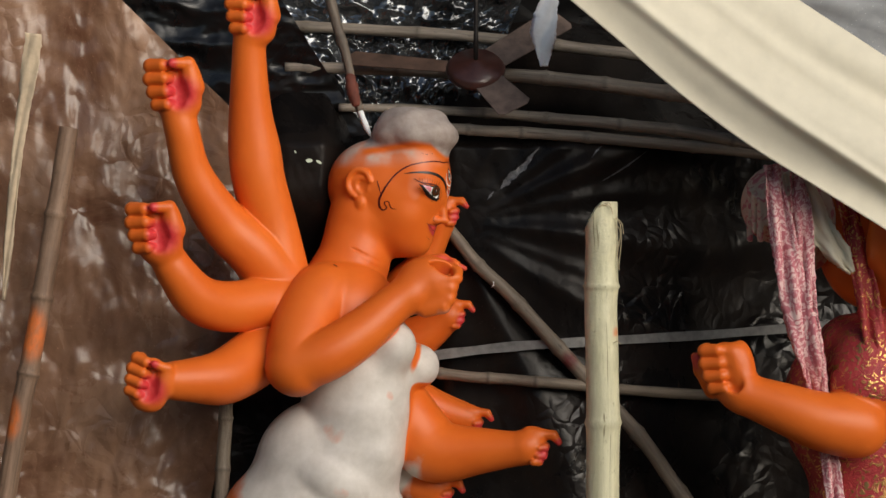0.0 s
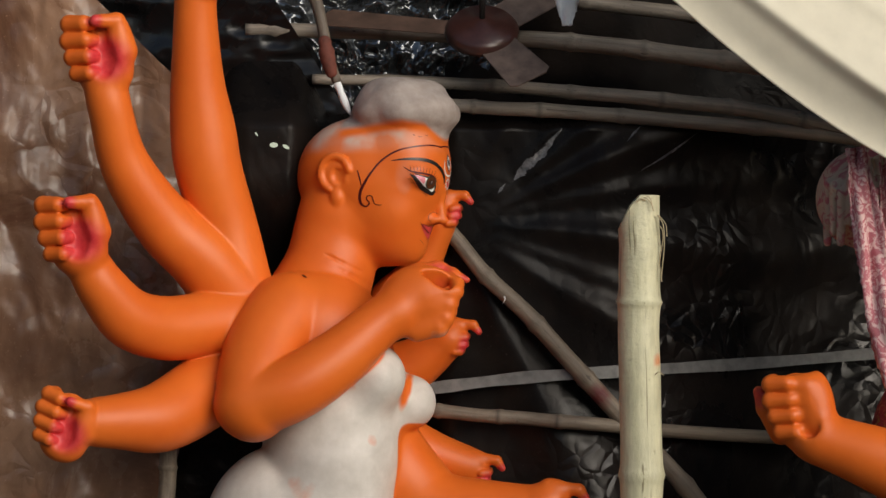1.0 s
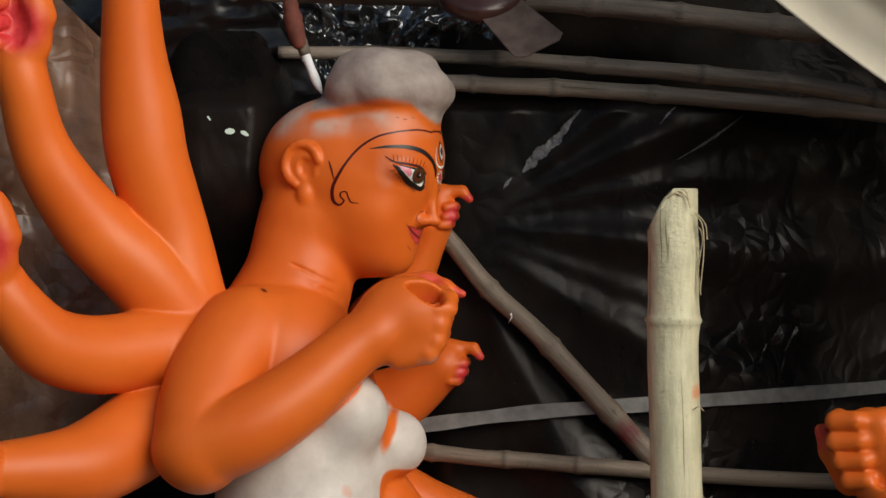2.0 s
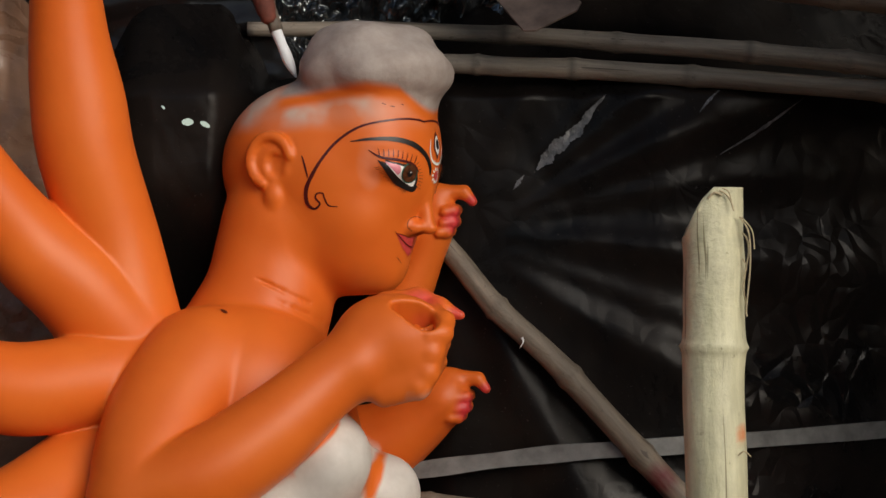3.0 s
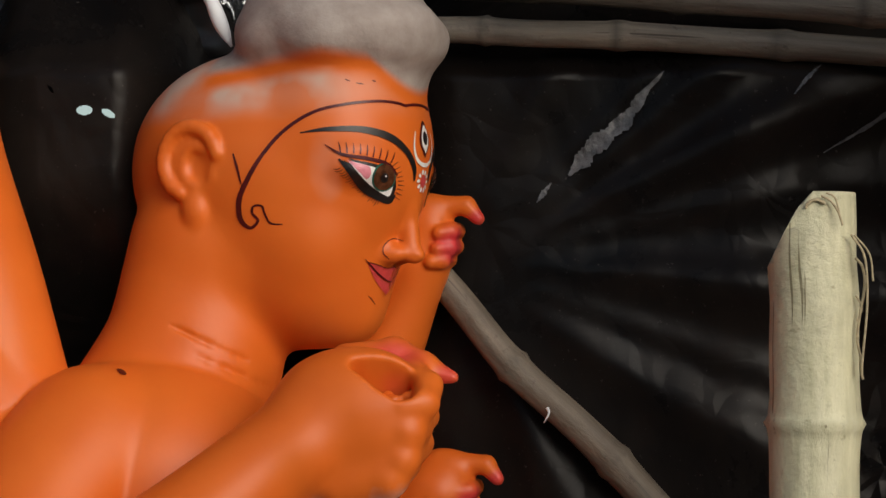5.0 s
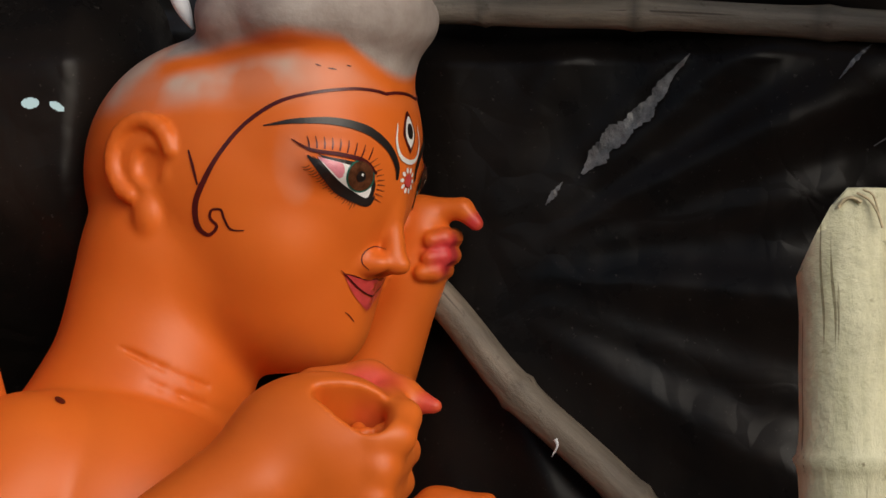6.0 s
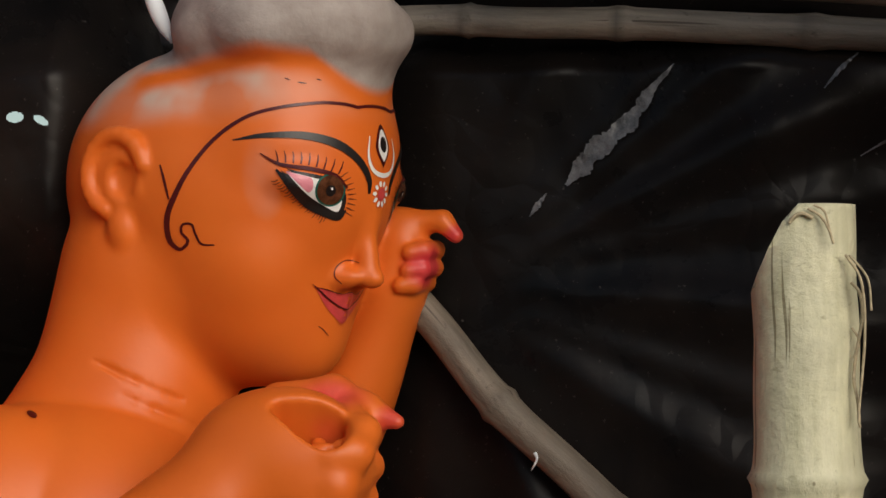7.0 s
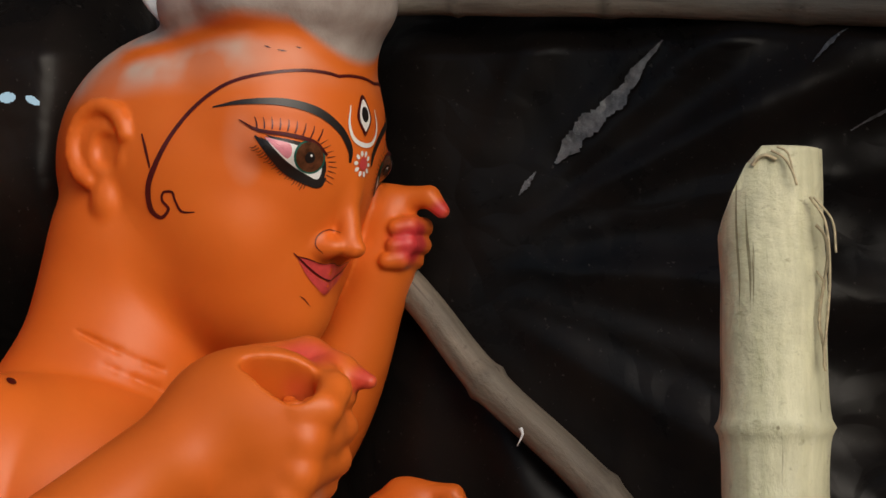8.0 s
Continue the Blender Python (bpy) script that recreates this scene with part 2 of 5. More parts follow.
def tube(path, radii, sides=14, cap=True):
    path, radii = np.array(path, float), np.broadcast_to(radii, len(path))
    _, a, b = frames_along(path)
    w = np.linspace(0, 2 * math.pi, sides, endpoint=False)
    ring = np.cos(w)[None, :, None] * a[:, None] + np.sin(w)[None, :, None] * b[:, None]
    verts = (path[:, None] + ring * radii[:, None, None]).reshape(-1, 3)
    faces = []
    for i in range(len(path) - 1):
        for j in range(sides):
            k = (j + 1) % sides
            faces.append((i * sides + j, i * sides + k, (i + 1) * sides + k, (i + 1) * sides + j))
    if cap:
        faces.append(tuple(range(sides))[::-1])
        faces.append(tuple((len(path) - 1) * sides + j for j in range(sides)))
    return verts, faces


def bamboo(name, points, r0, r1, gap, mat, label, seed=1, thing=True, cut=0.0, off=0.3, dabs=(), nodes=(), swell=0.16):
    """A bamboo pole through the points, with swollen nodes about every gap metres; cut: how far its top is chopped aslant."""
    rng = np.random.default_rng(seed)
    length = sum(np.linalg.norm(np.subtract(b, a)) for a, b in zip(points, points[1:]))
    n = max(24, int(length / 0.012))
    path = spline(points, n)
    s = np.linspace(0, length, n)
    r = r0 + (r1 - r0) * s / length
    ring = np.zeros(n)
    spots, at = [], gap * off
    while at < length and not nodes:
        spots.append(at)
        at += gap * rng.uniform(0.82, 1.18)
    for p in nodes:
        spots.append(s[np.argmin(np.linalg.norm(path - np.array(p), axis=1))])
    for at in spots:
        g = np.abs(s - at)
        r = r * (1 + swell * np.exp(-(g / 0.009) ** 2) + 0.05 * np.exp(-(g / 0.04) ** 2))
        ring = np.maximum(ring, np.exp(-((s - at + 0.006) / 0.005) ** 2))
    ph = rng.uniform(0, 6.28, (3, 3))
    path = path + 0.0011 * np.stack([np.sin(s * 9 + ph[0, i]) + 0.5 * np.sin(s * 23 + ph[1, i]) for i in range(3)], -1)
    sides = 20
    v, f = tube(path, r, sides)
    v = np.array(v)
    if cut:
        side = (v[:, 0] - path[-1][0]) / r1
        v[:, 2] = np.minimum(v[:, 2], path[-1][2] - (np.clip((-side - 0.05) / 0.95, 0, 1) ** 1.25) * cut)
    me = from_arrays(name, v, f, (mat,))
    a = me.attributes.new("ring", "FLOAT", "POINT")
    a.data.foreach_set("value", np.repeat(ring, sides) * 0.8)
    w = np.linspace(0, 2 * math.pi, sides, endpoint=False)
    g = np.stack([np.tile(np.cos(w), n) * np.repeat(r, sides), np.tile(np.sin(w), n) * np.repeat(r, sides), np.repeat(s + 3.7 * seed, sides)], -1)
    me.attributes.new("grain", "FLOAT_VECTOR", "POINT").data.foreach_set("vector", g.ravel().astype(np.float32))
    ob = new(name, me)
    masks = {"orange_dab": np.zeros(len(v)), "red_dab": np.zeros(len(v))}
    for centre, size, key in dabs:
        d = np.linalg.norm((v - np.array(centre)) / np.array(size), axis=1)
        masks[key] = np.maximum(masks[key], 1 - step_up(d, 0.5, 1.15))
    for key, m in masks.items():
        me.attributes.new(key, "FLOAT", "POINT").data.foreach_set("value", m.astype(np.float32))
    return tagged(ob, label, "bamboo pole", "bamboo poles of the shed") if thing else ob


def sheet(name, corners, nu, nv, shape, mat, label, category, kind=""):
    """A thin hanging sheet over four corners (low left, low right, top right, top left); shape(u, v) gives the offset in metres along its normal."""
    a, b, c, d = (np.array(p, float) for p in corners)
    u, v = np.meshgrid(np.linspace(0, 1, nu), np.linspace(0, 1, nv))
    p = ((1 - u) * (1 - v))[..., None] * a + (u * (1 - v))[..., None] * b + (u * v)[..., None] * c + ((1 - u) * v)[..., None] * d
    nrm = np.cross(b - a, d - a)
    nrm /= np.linalg.norm(nrm)
    p = p + shape(u, v)[..., None] * nrm
    i = np.arange(nu * nv).reshape(nv, nu)
    f = np.stack([i[:-1, :-1], i[:-1, 1:], i[1:, 1:], i[1:, :-1]], -1).reshape(-1, 4)
    ob = new(name, from_arrays(name, p.reshape(-1, 3), f, (mat,)))
    return tagged(ob, label, category, kind=kind)


def field(u, v, su, sv, seed, octaves=4, ridged=False):
    """Smooth or ridged noise over a sheet."""
    out = np.zeros(u.shape)
    amp, tot = 1.0, 0.0
    for o in range(octaves):
        k = 2 ** o
        w = np.array([noise.noise((x * su * k, y * sv * k, seed + 7.3 * o)) for x, y in zip(u.ravel(), v.ravel())]).reshape(u.shape)
        out += amp * (1 - 2 * np.abs(w) if ridged else w)
        tot += amp
        amp *= 0.5
    return out / tot


# ---- clay forms ----
class Form:
    """Rounded clay lumps blended into one skin."""

    def __init__(self, low, high, step):
        self.low, self.step = np.array(low, float), step
        self.shape = tuple(int(math.ceil((b - a) / step)) + 1 for a, b in zip(low, high))
        self.values = np.full(self.shape, 1.0, np.float32)

    def block(self, low, high):
        i = [max(0, int((a - o) / self.step)) for a, o in zip(low, self.low)]
        j = [min(n, int((b - o) / self.step) + 2) for b, o, n in zip(high, self.low, self.shape)]
        if any(b <= a for a, b in zip(i, j)):
            return None, None
        ax = [np.float32(o) + np.float32(self.step) * np.arange(a, b, dtype=np.float32) for a, b, o in zip(i, j, self.low)]
        return tuple(slice(a, b) for a, b in zip(i, j)), np.stack(np.meshgrid(*ax, indexing="ij"), -1)

    def merge(self, where, d, k, cut):
        if where is None:
            return
        old = self.values[where]
        if cut:
            d = -d
            h = np.clip(0.5 - 0.5 * (old - d) / k, 0, 1)
            self.values[where] = old + (d - old) * h + k * h * (1 - h)
        else:
            h = np.clip(0.5 + 0.5 * (d - old) / k, 0, 1)
            self.values[where] = d + (old - d) * h - k * h * (1 - h)

    def bar(self, a, b, ra, rb, k=0.012, cut=False):
        a, b = np.array(a, np.float32), np.array(b, np.float32)
        m = max(ra, rb) + k + 0.02
        where, p = self.block(np.minimum(a, b) - m, np.maximum(a, b) + m)
        if where:
            ab = b - a
            t = np.clip(((p - a) @ ab) / max(1e-9, float(ab @ ab)), 0, 1)
            self.merge(where, np.linalg.norm(p - a - t[..., None] * ab, axis=-1) - (ra + (rb - ra) * t), k, cut)

    def limb(self, rows, k=0.02):
        """rows: place and radius."""
        pts = spline([(*p, r) for p, r in rows], len(rows) * 7)
        for q, w in zip(pts, pts[1:]):
            self.bar(q[:3], w[:3], q[3], w[3], k)

    def egg(self, c, r, axes=None, k=0.015, cut=False):
        c, r = np.array(c, np.float32), np.array(r, np.float32)
        m = float(max(r)) + k + 0.02
        where, p = self.block(c - m, c + m)
        if where:
            q = p - c
            if axes is not None:
                q = q @ np.array(axes, np.float32).T
            k0 = np.linalg.norm(q / r, axis=-1)
            k1 = np.maximum(np.linalg.norm(q / r ** 2, axis=-1), 1e-6)
            self.merge(where, k0 * (k0 - 1) / k1, k, cut)

    def crease(self, row, r):
        """A groove drawn on the front of the clay through places x, z."""
        line = spline([(a, 0, b) for a, b in row], 14)
        pts = []
        for x, _, z in line:
            i, k = int((x - self.low[0]) / self.step), int((z - self.low[2]) / self.step)
            inside = np.argwhere(self.values[i, :, k] < 0)
            if len(inside):
                pts.append((x, self.low[1] + self.step * inside[0][0], z))
        for j, (p, q) in enumerate(zip(pts, pts[1:])):
            w = r * math.sin(math.pi * (j + 1) / (len(pts) + 1)) ** 0.6
            p, q = np.array(p) - (0, 0.0010, 0), np.array(q) - (0, 0.0010, 0)
            self.bar(p, q, w, w, 0.004, True)

    def skin(self):
        """The surface as places and four-sided faces."""
        F = self.values
        S = F < 0
        n = F.shape
        count = np.zeros([x - 1 for x in n], np.uint8)
        offs = [(x, y, z) for x in (0, 1) for y in (0, 1) for z in (0, 1)]
        for o in offs:
            count += S[tuple(slice(a, a + m - 1) for a, m in zip(o, n))]
        act = (count > 0) & (count < 8)
        cells = np.argwhere(act)
        index = np.full(act.shape, -1, np.int32)
        index[act] = np.arange(len(cells))
        vals = {o: F[tuple((cells + o).T)] for o in offs}
        total, hits = np.zeros((len(cells), 3)), np.zeros(len(cells))
        for a in offs:
            for axis in range(3):
                if a[axis] == 0:
                    b = tuple(1 if i == axis else x for i, x in enumerate(a))
                    va, vb = vals[a], vals[b]
                    m = (va < 0) != (vb < 0)
                    t = va[m] / (va[m] - vb[m])
                    q = np.tile(np.array(a, float), (m.sum(), 1))
                    q[:, axis] += t
                    total[m] += q
                    hits[m] += 1
        verts = self.low + self.step * (cells + total / hits[:, None])
        faces = []
        for axis in range(3):
            u, w = (axis + 1) % 3, (axis + 2) % 3
            lo = [slice(1, -1)] * 3
            hi = [slice(1, -1)] * 3
            lo[axis], hi[axis] = slice(0, -1), slice(1, None)
            sa, sb = S[tuple(lo)], S[tuple(hi)]
            at = np.argwhere(sa != sb) + 1
            at[:, axis] -= 1
            flip = sa[sa != sb]
            quad = []
            for du, dw in ((-1, -1), (0, -1), (0, 0), (-1, 0)):
                c = at.copy()
                c[:, u] += du
                c[:, w] += dw
                quad.append(index[tuple(c.T)])
            quad = np.stack(quad, -1)
            quad[~flip] = quad[~flip][:, ::-1]
            faces.append(quad)
        faces = np.concatenate(faces)
        return verts, faces[(faces >= 0).all(1)]


def unit(v):
    v = np.array(v, float)
    return v / np.linalg.norm(v)


def fist(form, centre, along, fingers, front, size=1.0, rose=None, thumb=True):
    """A closed fist: along points from the wrist to the knuckles, fingers to the side where the fingers curl, front where their tips show."""
    a, f = unit(along), unit(front)
    b = unit(np.array(fingers) - np.dot(fingers, a) * a)
    f = unit(f - np.dot(f, a) * a - np.dot(f, b) * b)
    c = np.array(centre, float)

    def at(x, y, z):
        return c + size * (x * a + y * b + z * f)
    form.egg(at(-0.012, -0.004, -0.010), np.array([0.076, 0.058, 0.032]) * size, (a, b, f), 0.012)
    form.egg(at(-0.050, -0.014, 0.004), np.array([0.040, 0.050, 0.034]) * size, (a, b, f), 0.012)
    form.egg(at(0.000, -0.046, 0.008), np.array([0.062, 0.026, 0.034]) * size, (a, b, f), 0.012)
    form.egg(at(-0.020, -0.012, 0.046), np.array([0.044, 0.027, 0.026]) * size, (a, b, f), 0.008, True)
    for i in range(4):
        x = 0.052 - 0.0315 * i
        w = 0.0178 - 0.0008 * i
        back = 0.006 * abs(i - 1.2)
        form.bar(at(x, 0.044 - back, -0.014), at(x, 0.052 - back, 0.016), w * size, w * size, 0.004 * size)
        form.bar(at(x, 0.052 - back, 0.016), at(x - 0.003, 0.016, 0.033), w * size, 0.88 * w * size, 0.0025 * size)
        form.bar(at(x - 0.003, 0.016, 0.033), at(x - 0.004, 0.004, 0.022), 0.86 * w * size, 0.75 * w * size, 0.0025 * size)
    if not thumb:
        return
    form.bar(at(-0.01, -0.056, 0.012), at(0.046, -0.046, 0.026), 0.022 * size, 0.017 * size, 0.01 * size)
    form.bar(at(0.046, -0.046, 0.026), at(0.050, -0.010, 0.046), 0.0165 * size, 0.0115 * size, 0.004 * size)
    if rose is not None:
        rose.append((at(-0.022, -0.020, 0.026), 0.056 * size, b))
        rose.append((at(0.050, -0.008, 0.048), 0.020 * size, None))


def far_hand(form, centre, turn, size, rose):
    """A half-closed hand seen from its edge: the thumb points on, the fingers curl under it."""
    c, w = np.array(centre, float), radians(turn)

    def at(x, y, z):
        return c + size * np.array([x * math.cos(w) - z * math.sin(w), y, x * math.sin(w) + z * math.cos(w)])
    form.egg(at(-0.010, 0, 0), np.array([0.028, 0.026, 0.037]) * size, None, 0.012)
    form.bar(at(-0.022, 0, 0.024), at(0.034, -0.006, 0.024), 0.014 * size, 0.0115 * size, 0.010 * size)
    form.bar(at(0.034, -0.006, 0.024), at(0.048, -0.008, 0.009), 0.0115 * size, 0.008 * size, 0.003 * size)
    for i, (x, z) in enumerate(((0.016, -0.006), (0.014, -0.024), (0.006, -0.039))):
        form.bar(at(x, -0.018, z), at(x + 0.004, 0.022, z + 0.002), 0.0108 * size, 0.0105 * size, 0.002 * size)
        form.bar(at(x, -0.018, z), at(x - 0.012, -0.024, z - 0.002), 0.0108 * size, 0.009 * size, 0.002 * size)
    rose.append((at(0.018, -0.014, -0.022), 0.030 * size, None))
    rose.append((at(0.046, -0.008, 0.010), 0.014 * size, None))


def skin_mesh(name, verts, faces, masks, mats):
    me = bpy.data.meshes.new(name)
    me.from_pydata(verts.tolist(), [], faces.tolist())
    for m in mats:
        me.materials.append(m)
    for key, val in masks.items():
        me.attributes.new(key, "FLOAT", "POINT").data.foreach_set("value", np.asarray(val, np.float32))
    return smooth(me)


# ---- ground and shed ----
def box(name, low, high, mat, bevel=0.004):
    bm = bmesh.new()
    bmesh.ops.create_cube(bm, size=1)
    for v in bm.verts:
        v.co = Vector([(l + h) / 2 + x * (h - l) for l, h, x in zip(low, high, v.co)])
    bmesh.ops.bevel(bm, geom=bm.edges[:], offset=bevel, segments=2, affect="EDGES")
    me = bpy.data.meshes.new(name)
    bm.to_mesh(me)
    bm.free()
    me.materials.append(mat)
    return new(name, me)


def ground():
    n = 60
    g = np.sign(np.linspace(-1, 1, n)) * np.abs(np.linspace(-1, 1, n)) ** 3 * 800
    x, y = np.meshgrid(g, g - 4)
    z = 0.02 * np.sin(x * 1.7) * np.cos(y * 1.3)
    i = np.arange(n * n).reshape(n, n)
    f = np.stack([i[:-1, :-1], i[:-1, 1:], i[1:, 1:], i[1:, :-1]], -1).reshape(-1, 4)
    ob = new("ground", from_arrays("ground", np.stack([x, y, z - 0.03], -1).reshape(-1, 3), f, (EARTH,)))
    tagged(ob, "bare trodden earth in front of and under the shed", "ground", kind="structure")


ground()
# Side walls are added out of view; they leave sky light only in front.
tagged(box("wall_east", (2.6, -0.5, -0.02), (2.66, 2.0, 3.3), SHED), "dark side wall added out of view to shut the sky out of the shed", "wall", kind="structure")
tagged(box("wall_west", (-2.66, -2.2, -0.02), (-2.6, 2.0, 3.3), SHED), "dark side wall added out of view to shut the sky out of the shed", "wall", kind="structure")
tagged(box("wall_north", (-2.6, 2.0, -0.02), (2.6, 2.06, 2.1), SHED), "dark sheet rear wall of the workshop shed", "wall", kind="structure")

# Added out of view: blocks the low sky so the black plastic reflects dark.
tagged(box("unseen_dark_wall", (-14, -11.3, -0.02), (14, -11.0, 3.4), SHED), "dark plain wall added out of view to darken reflections in the plastic", "wall", kind="structure")

# black plastic behind the figures; it slants away to the right
def wall_y(x):
    return 0.40 - 0.09 * step_up(x, -0.14, 0.04) + 0.42 * step_up(x, 0.35, 1.15)


def back_y(x, z):
    """The sheet's depth: broad folds pulled out from one knot, then small crumples."""
    cx, cz = 0.036, 1.972
    ang, rad = np.arctan2(z - cz, x - cx), np.hypot(x - cx, z - cz)
    folds = np.zeros(x.shape)
    for k, (a, w, h) in enumerate(((1.15, 0.10, 0.6), (0.80, 0.05, 0.5), (0.62, 0.07, 0.7), (0.38, 0.085, 1.0), (0.20, 0.06, 0.5), (-0.06, 0.10, 1.0), (-0.30, 0.06, 0.4), (-0.52, 0.10, 0.8), (-1.15, 0.14, 0.9))):
        bend = ang - a + 0.04 * np.sin(rad * 5 + k)
        folds -= h * np.exp(-(bend / w) ** 2) * w
    folds *= np.clip(rad, 0, 0.65) * step_up(rad, 0.03, 0.25)
    crumple = field(x + 0.3 * z, z, 2.4, 1.3, 11.0, 5, True)
    fine = field(x - 0.4 * z, z, 9.0, 6.0, 13.0, 3, True) * step_up(x, 0.45, 0.75)
    rise = 0.9 * np.clip(z - 2.20, 0, 1)
    y = wall_y(x) + 0.50 * folds + 0.010 * crumple + 0.006 * fine + 0.008 + rise
    tight = step_up(x, -0.64, -0.46) * (1 - step_up(x, -0.355, -0.19)) * step_up(z, 1.72, 2.08)
    return y * (1 - tight) + (0.188 + 0.012 * crumple + rise) * tight


def black_back():
    xs = np.concatenate([np.linspace(-2.3, -0.44, 60), np.linspace(-0.438, -0.335, 84), np.linspace(-0.33, 1.2, 190), np.linspace(1.21, 2.5, 40)])
    zs = np.concatenate([np.linspace(0.02, 1.2, 40), np.linspace(1.21, 2.12, 120), np.linspace(2.1215, 2.19, 60), np.linspace(2.195, 2.95, 80)])
    x, z = np.meshgrid(xs, zs)
    y = back_y(x, z)
    ny, nx = x.shape
    i = np.arange(nx * ny).reshape(ny, nx)
    f = np.stack([i[:-1, :-1], i[:-1, 1:], i[1:, 1:], i[1:, :-1]], -1).reshape(-1, 4)
    fx, fz = (x[:-1, :-1] + x[1:, 1:]).ravel() / 2, (z[:-1, :-1] + z[1:, 1:]).ravel() / 2
    torn = np.zeros(len(f), bool)
    for hx, hz, a, b, tilt in HOLES:
        dx, dz = fx - hx, fz - hz
        torn |= ((dx * math.cos(tilt) + dz * math.sin(tilt)) / a) ** 2 + ((dz * math.cos(tilt) - dx * math.sin(tilt)) / b) ** 2 < 1
    ob = new("backdrop_sheet", from_arrays("backdrop_sheet", np.stack([x, y, z], -1).reshape(-1, 3), f[~torn], (BLACK_TARP,)))
    worn = 0.16 + 0.84 * step_up(x + 0.25 * (1.9 - z), 0.46, 0.75) + 0.5 * step_up(1.62 - z, 0.0, 0.15)
    ob.data.attributes.new("worn", "FLOAT", "POINT").data.foreach_set("value", np.clip(worn, 0, 1).ravel().astype(np.float32))
    tagged(ob, "crumpled black plastic sheet with small torn holes, hung as back wall", "plastic sheet", kind="structure")


# small tears through which the daylight shows: x, z, half sizes, lean
HOLES = ((-0.384, 2.154, 0.0095, 0.0055, 0.0), (-0.356, 2.150, 0.0085, 0.0040, -0.5), (-0.424, 2.179, 0.0055, 0.0018, -0.9))
black_back()


# ---- the many-armed clay figure ----
HEAD = (-0.138, 0.190, 2.076)
TURN = radians(18)
FWD, SIDE = np.array([math.cos(TURN), -math.sin(TURN), 0]), np.array([-math.sin(TURN), -math.cos(TURN), 0])


def face(f, s, u):
    return np.array(HEAD) + f * FWD + s * SIDE + np.array([0, 0, u])


AXES = (FWD, SIDE, (0, 0, 1))


def clay_figure():
    form = Form((-1.02, -0.36, 0.86), (0.42, 0.46, 2.70), 0.0032)
    rose = []
    # trunk, hips and skirt core
    form.egg((-0.362, 0.100, 1.083), (0.28, 0.20, 0.25), None, 0.03)
    form.egg((-0.336, 0.090, 1.276), (0.195, 0.16, 0.20), None, 0.04)
    form.limb([((-0.291, 0.090, 1.228), 0.15), ((-0.244, 0.090, 1.421), 0.135), ((-0.248, 0.100, 1.581), 0.145), ((-0.278, 0.120, 1.724), 0.14)], 0.03)
    form.egg((-0.175, 0.040, 1.329), (0.05, 0.09, 0.07), None, 0.04)
    form.egg((-0.311, 0.150, 1.756), (0.145, 0.17, 0.105), None, 0.04)
    form.egg((-0.135, 0.000, 1.630), (0.062, 0.066, 0.068), None, 0.045)
    form.egg((-0.068, 0.120, 1.567), (0.060, 0.065, 0.062), None, 0.045)
    form.egg((-0.227, 0.060, 1.431), (0.118, 0.125, 0.110), None, 0.035)
    form.egg((-0.302, 0.030, 1.250), (0.150, 0.125, 0.100), ((0.85, 0, -0.52), (0, 1, 0), (0.52, 0, 0.85)), 0.010)
    # neck
    form.limb([((-0.290, 0.170, 1.788), 0.105), ((-0.254, 0.180, 1.868), 0.092), ((-0.238, 0.190, 1.945), 0.088), ((-0.215, 0.190, 2.015), 0.094)], 0.02)
    # head
    form.egg(face(-0.018, 0, 0.0), (0.180, 0.130, 0.135), AXES, 0.01)
    form.egg(face(-0.042, 0, 0.030), (0.146, 0.116, 0.112), AXES, 0.02)
    form.egg(face(0.07, 0, 0.038), (0.092, 0.112, 0.078), AXES, 0.02)
    form.egg(face(0.010, 0, -0.060), (0.114, 0.113, 0.136), AXES, 0.025)
    form.egg(face(0.034, 0, -0.118), (0.074, 0.082, 0.074), AXES, 0.03)
    form.egg(face(0.072, 0, -0.160), (0.030, 0.035, 0.031), AXES, 0.03)
    for k in (1, -1):
        form.egg(face(0.045, 0.056 * k, -0.075), (0.058, 0.05, 0.055), AXES, 0.02)
        form.egg(face(0.112, 0.058 * k, -0.002), (0.034, 0.044, 0.024), AXES, 0.012)
        form.egg(face(0.124, 0.014 * k, -0.094), (0.024, 0.0125, 0.0120), AXES, 0.012)
    form.bar(face(0.143, 0, 0.015), face(0.144, 0, -0.04), 0.0125, 0.0105, 0.014)
    form.bar(face(0.144, 0, -0.04), face(0.1485, 0, -0.092), 0.0105, 0.0115, 0.008)
    form.egg(face(0.153, 0, -0.096), (0.0115, 0.0095, 0.0085), AXES, 0.006)
    # lips, their corners drawn up in a smile
    for k in (1, -1):
        form.bar(face(0.105, 0.040 * k, -0.096), face(0.114, 0, -0.1125), 0.003, 0.009, 0.006)
        form.bar(face(0.102, 0.036 * k, -0.101), face(0.109, 0, -0.1275), 0.003, 0.0095, 0.006)
        form.bar(face(0.122, 0.034 * k, -0.102), face(0.128, 0, -0.1195), 0.0015, 0.0025, 0.004, True)
    # hair cap
    form.egg(face(0.068, 0, 0.085), (0.080, 0.095, 0.070), AXES, 0.03)
    form.egg(face(0.062, 0, 0.140), (0.113, 0.098, 0.072), AXES, 0.030)
    form.egg(face(0.112, 0, 0.150), (0.058, 0.080, 0.052), AXES, 0.015)
    form.egg(face(0.000, 0, 0.160), (0.055, 0.080, 0.052), AXES, 0.012)
    form.egg(face(0.056, 0, 0.170), (0.092, 0.084, 0.050), AXES, 0.015)
    lump = np.random.default_rng(8)
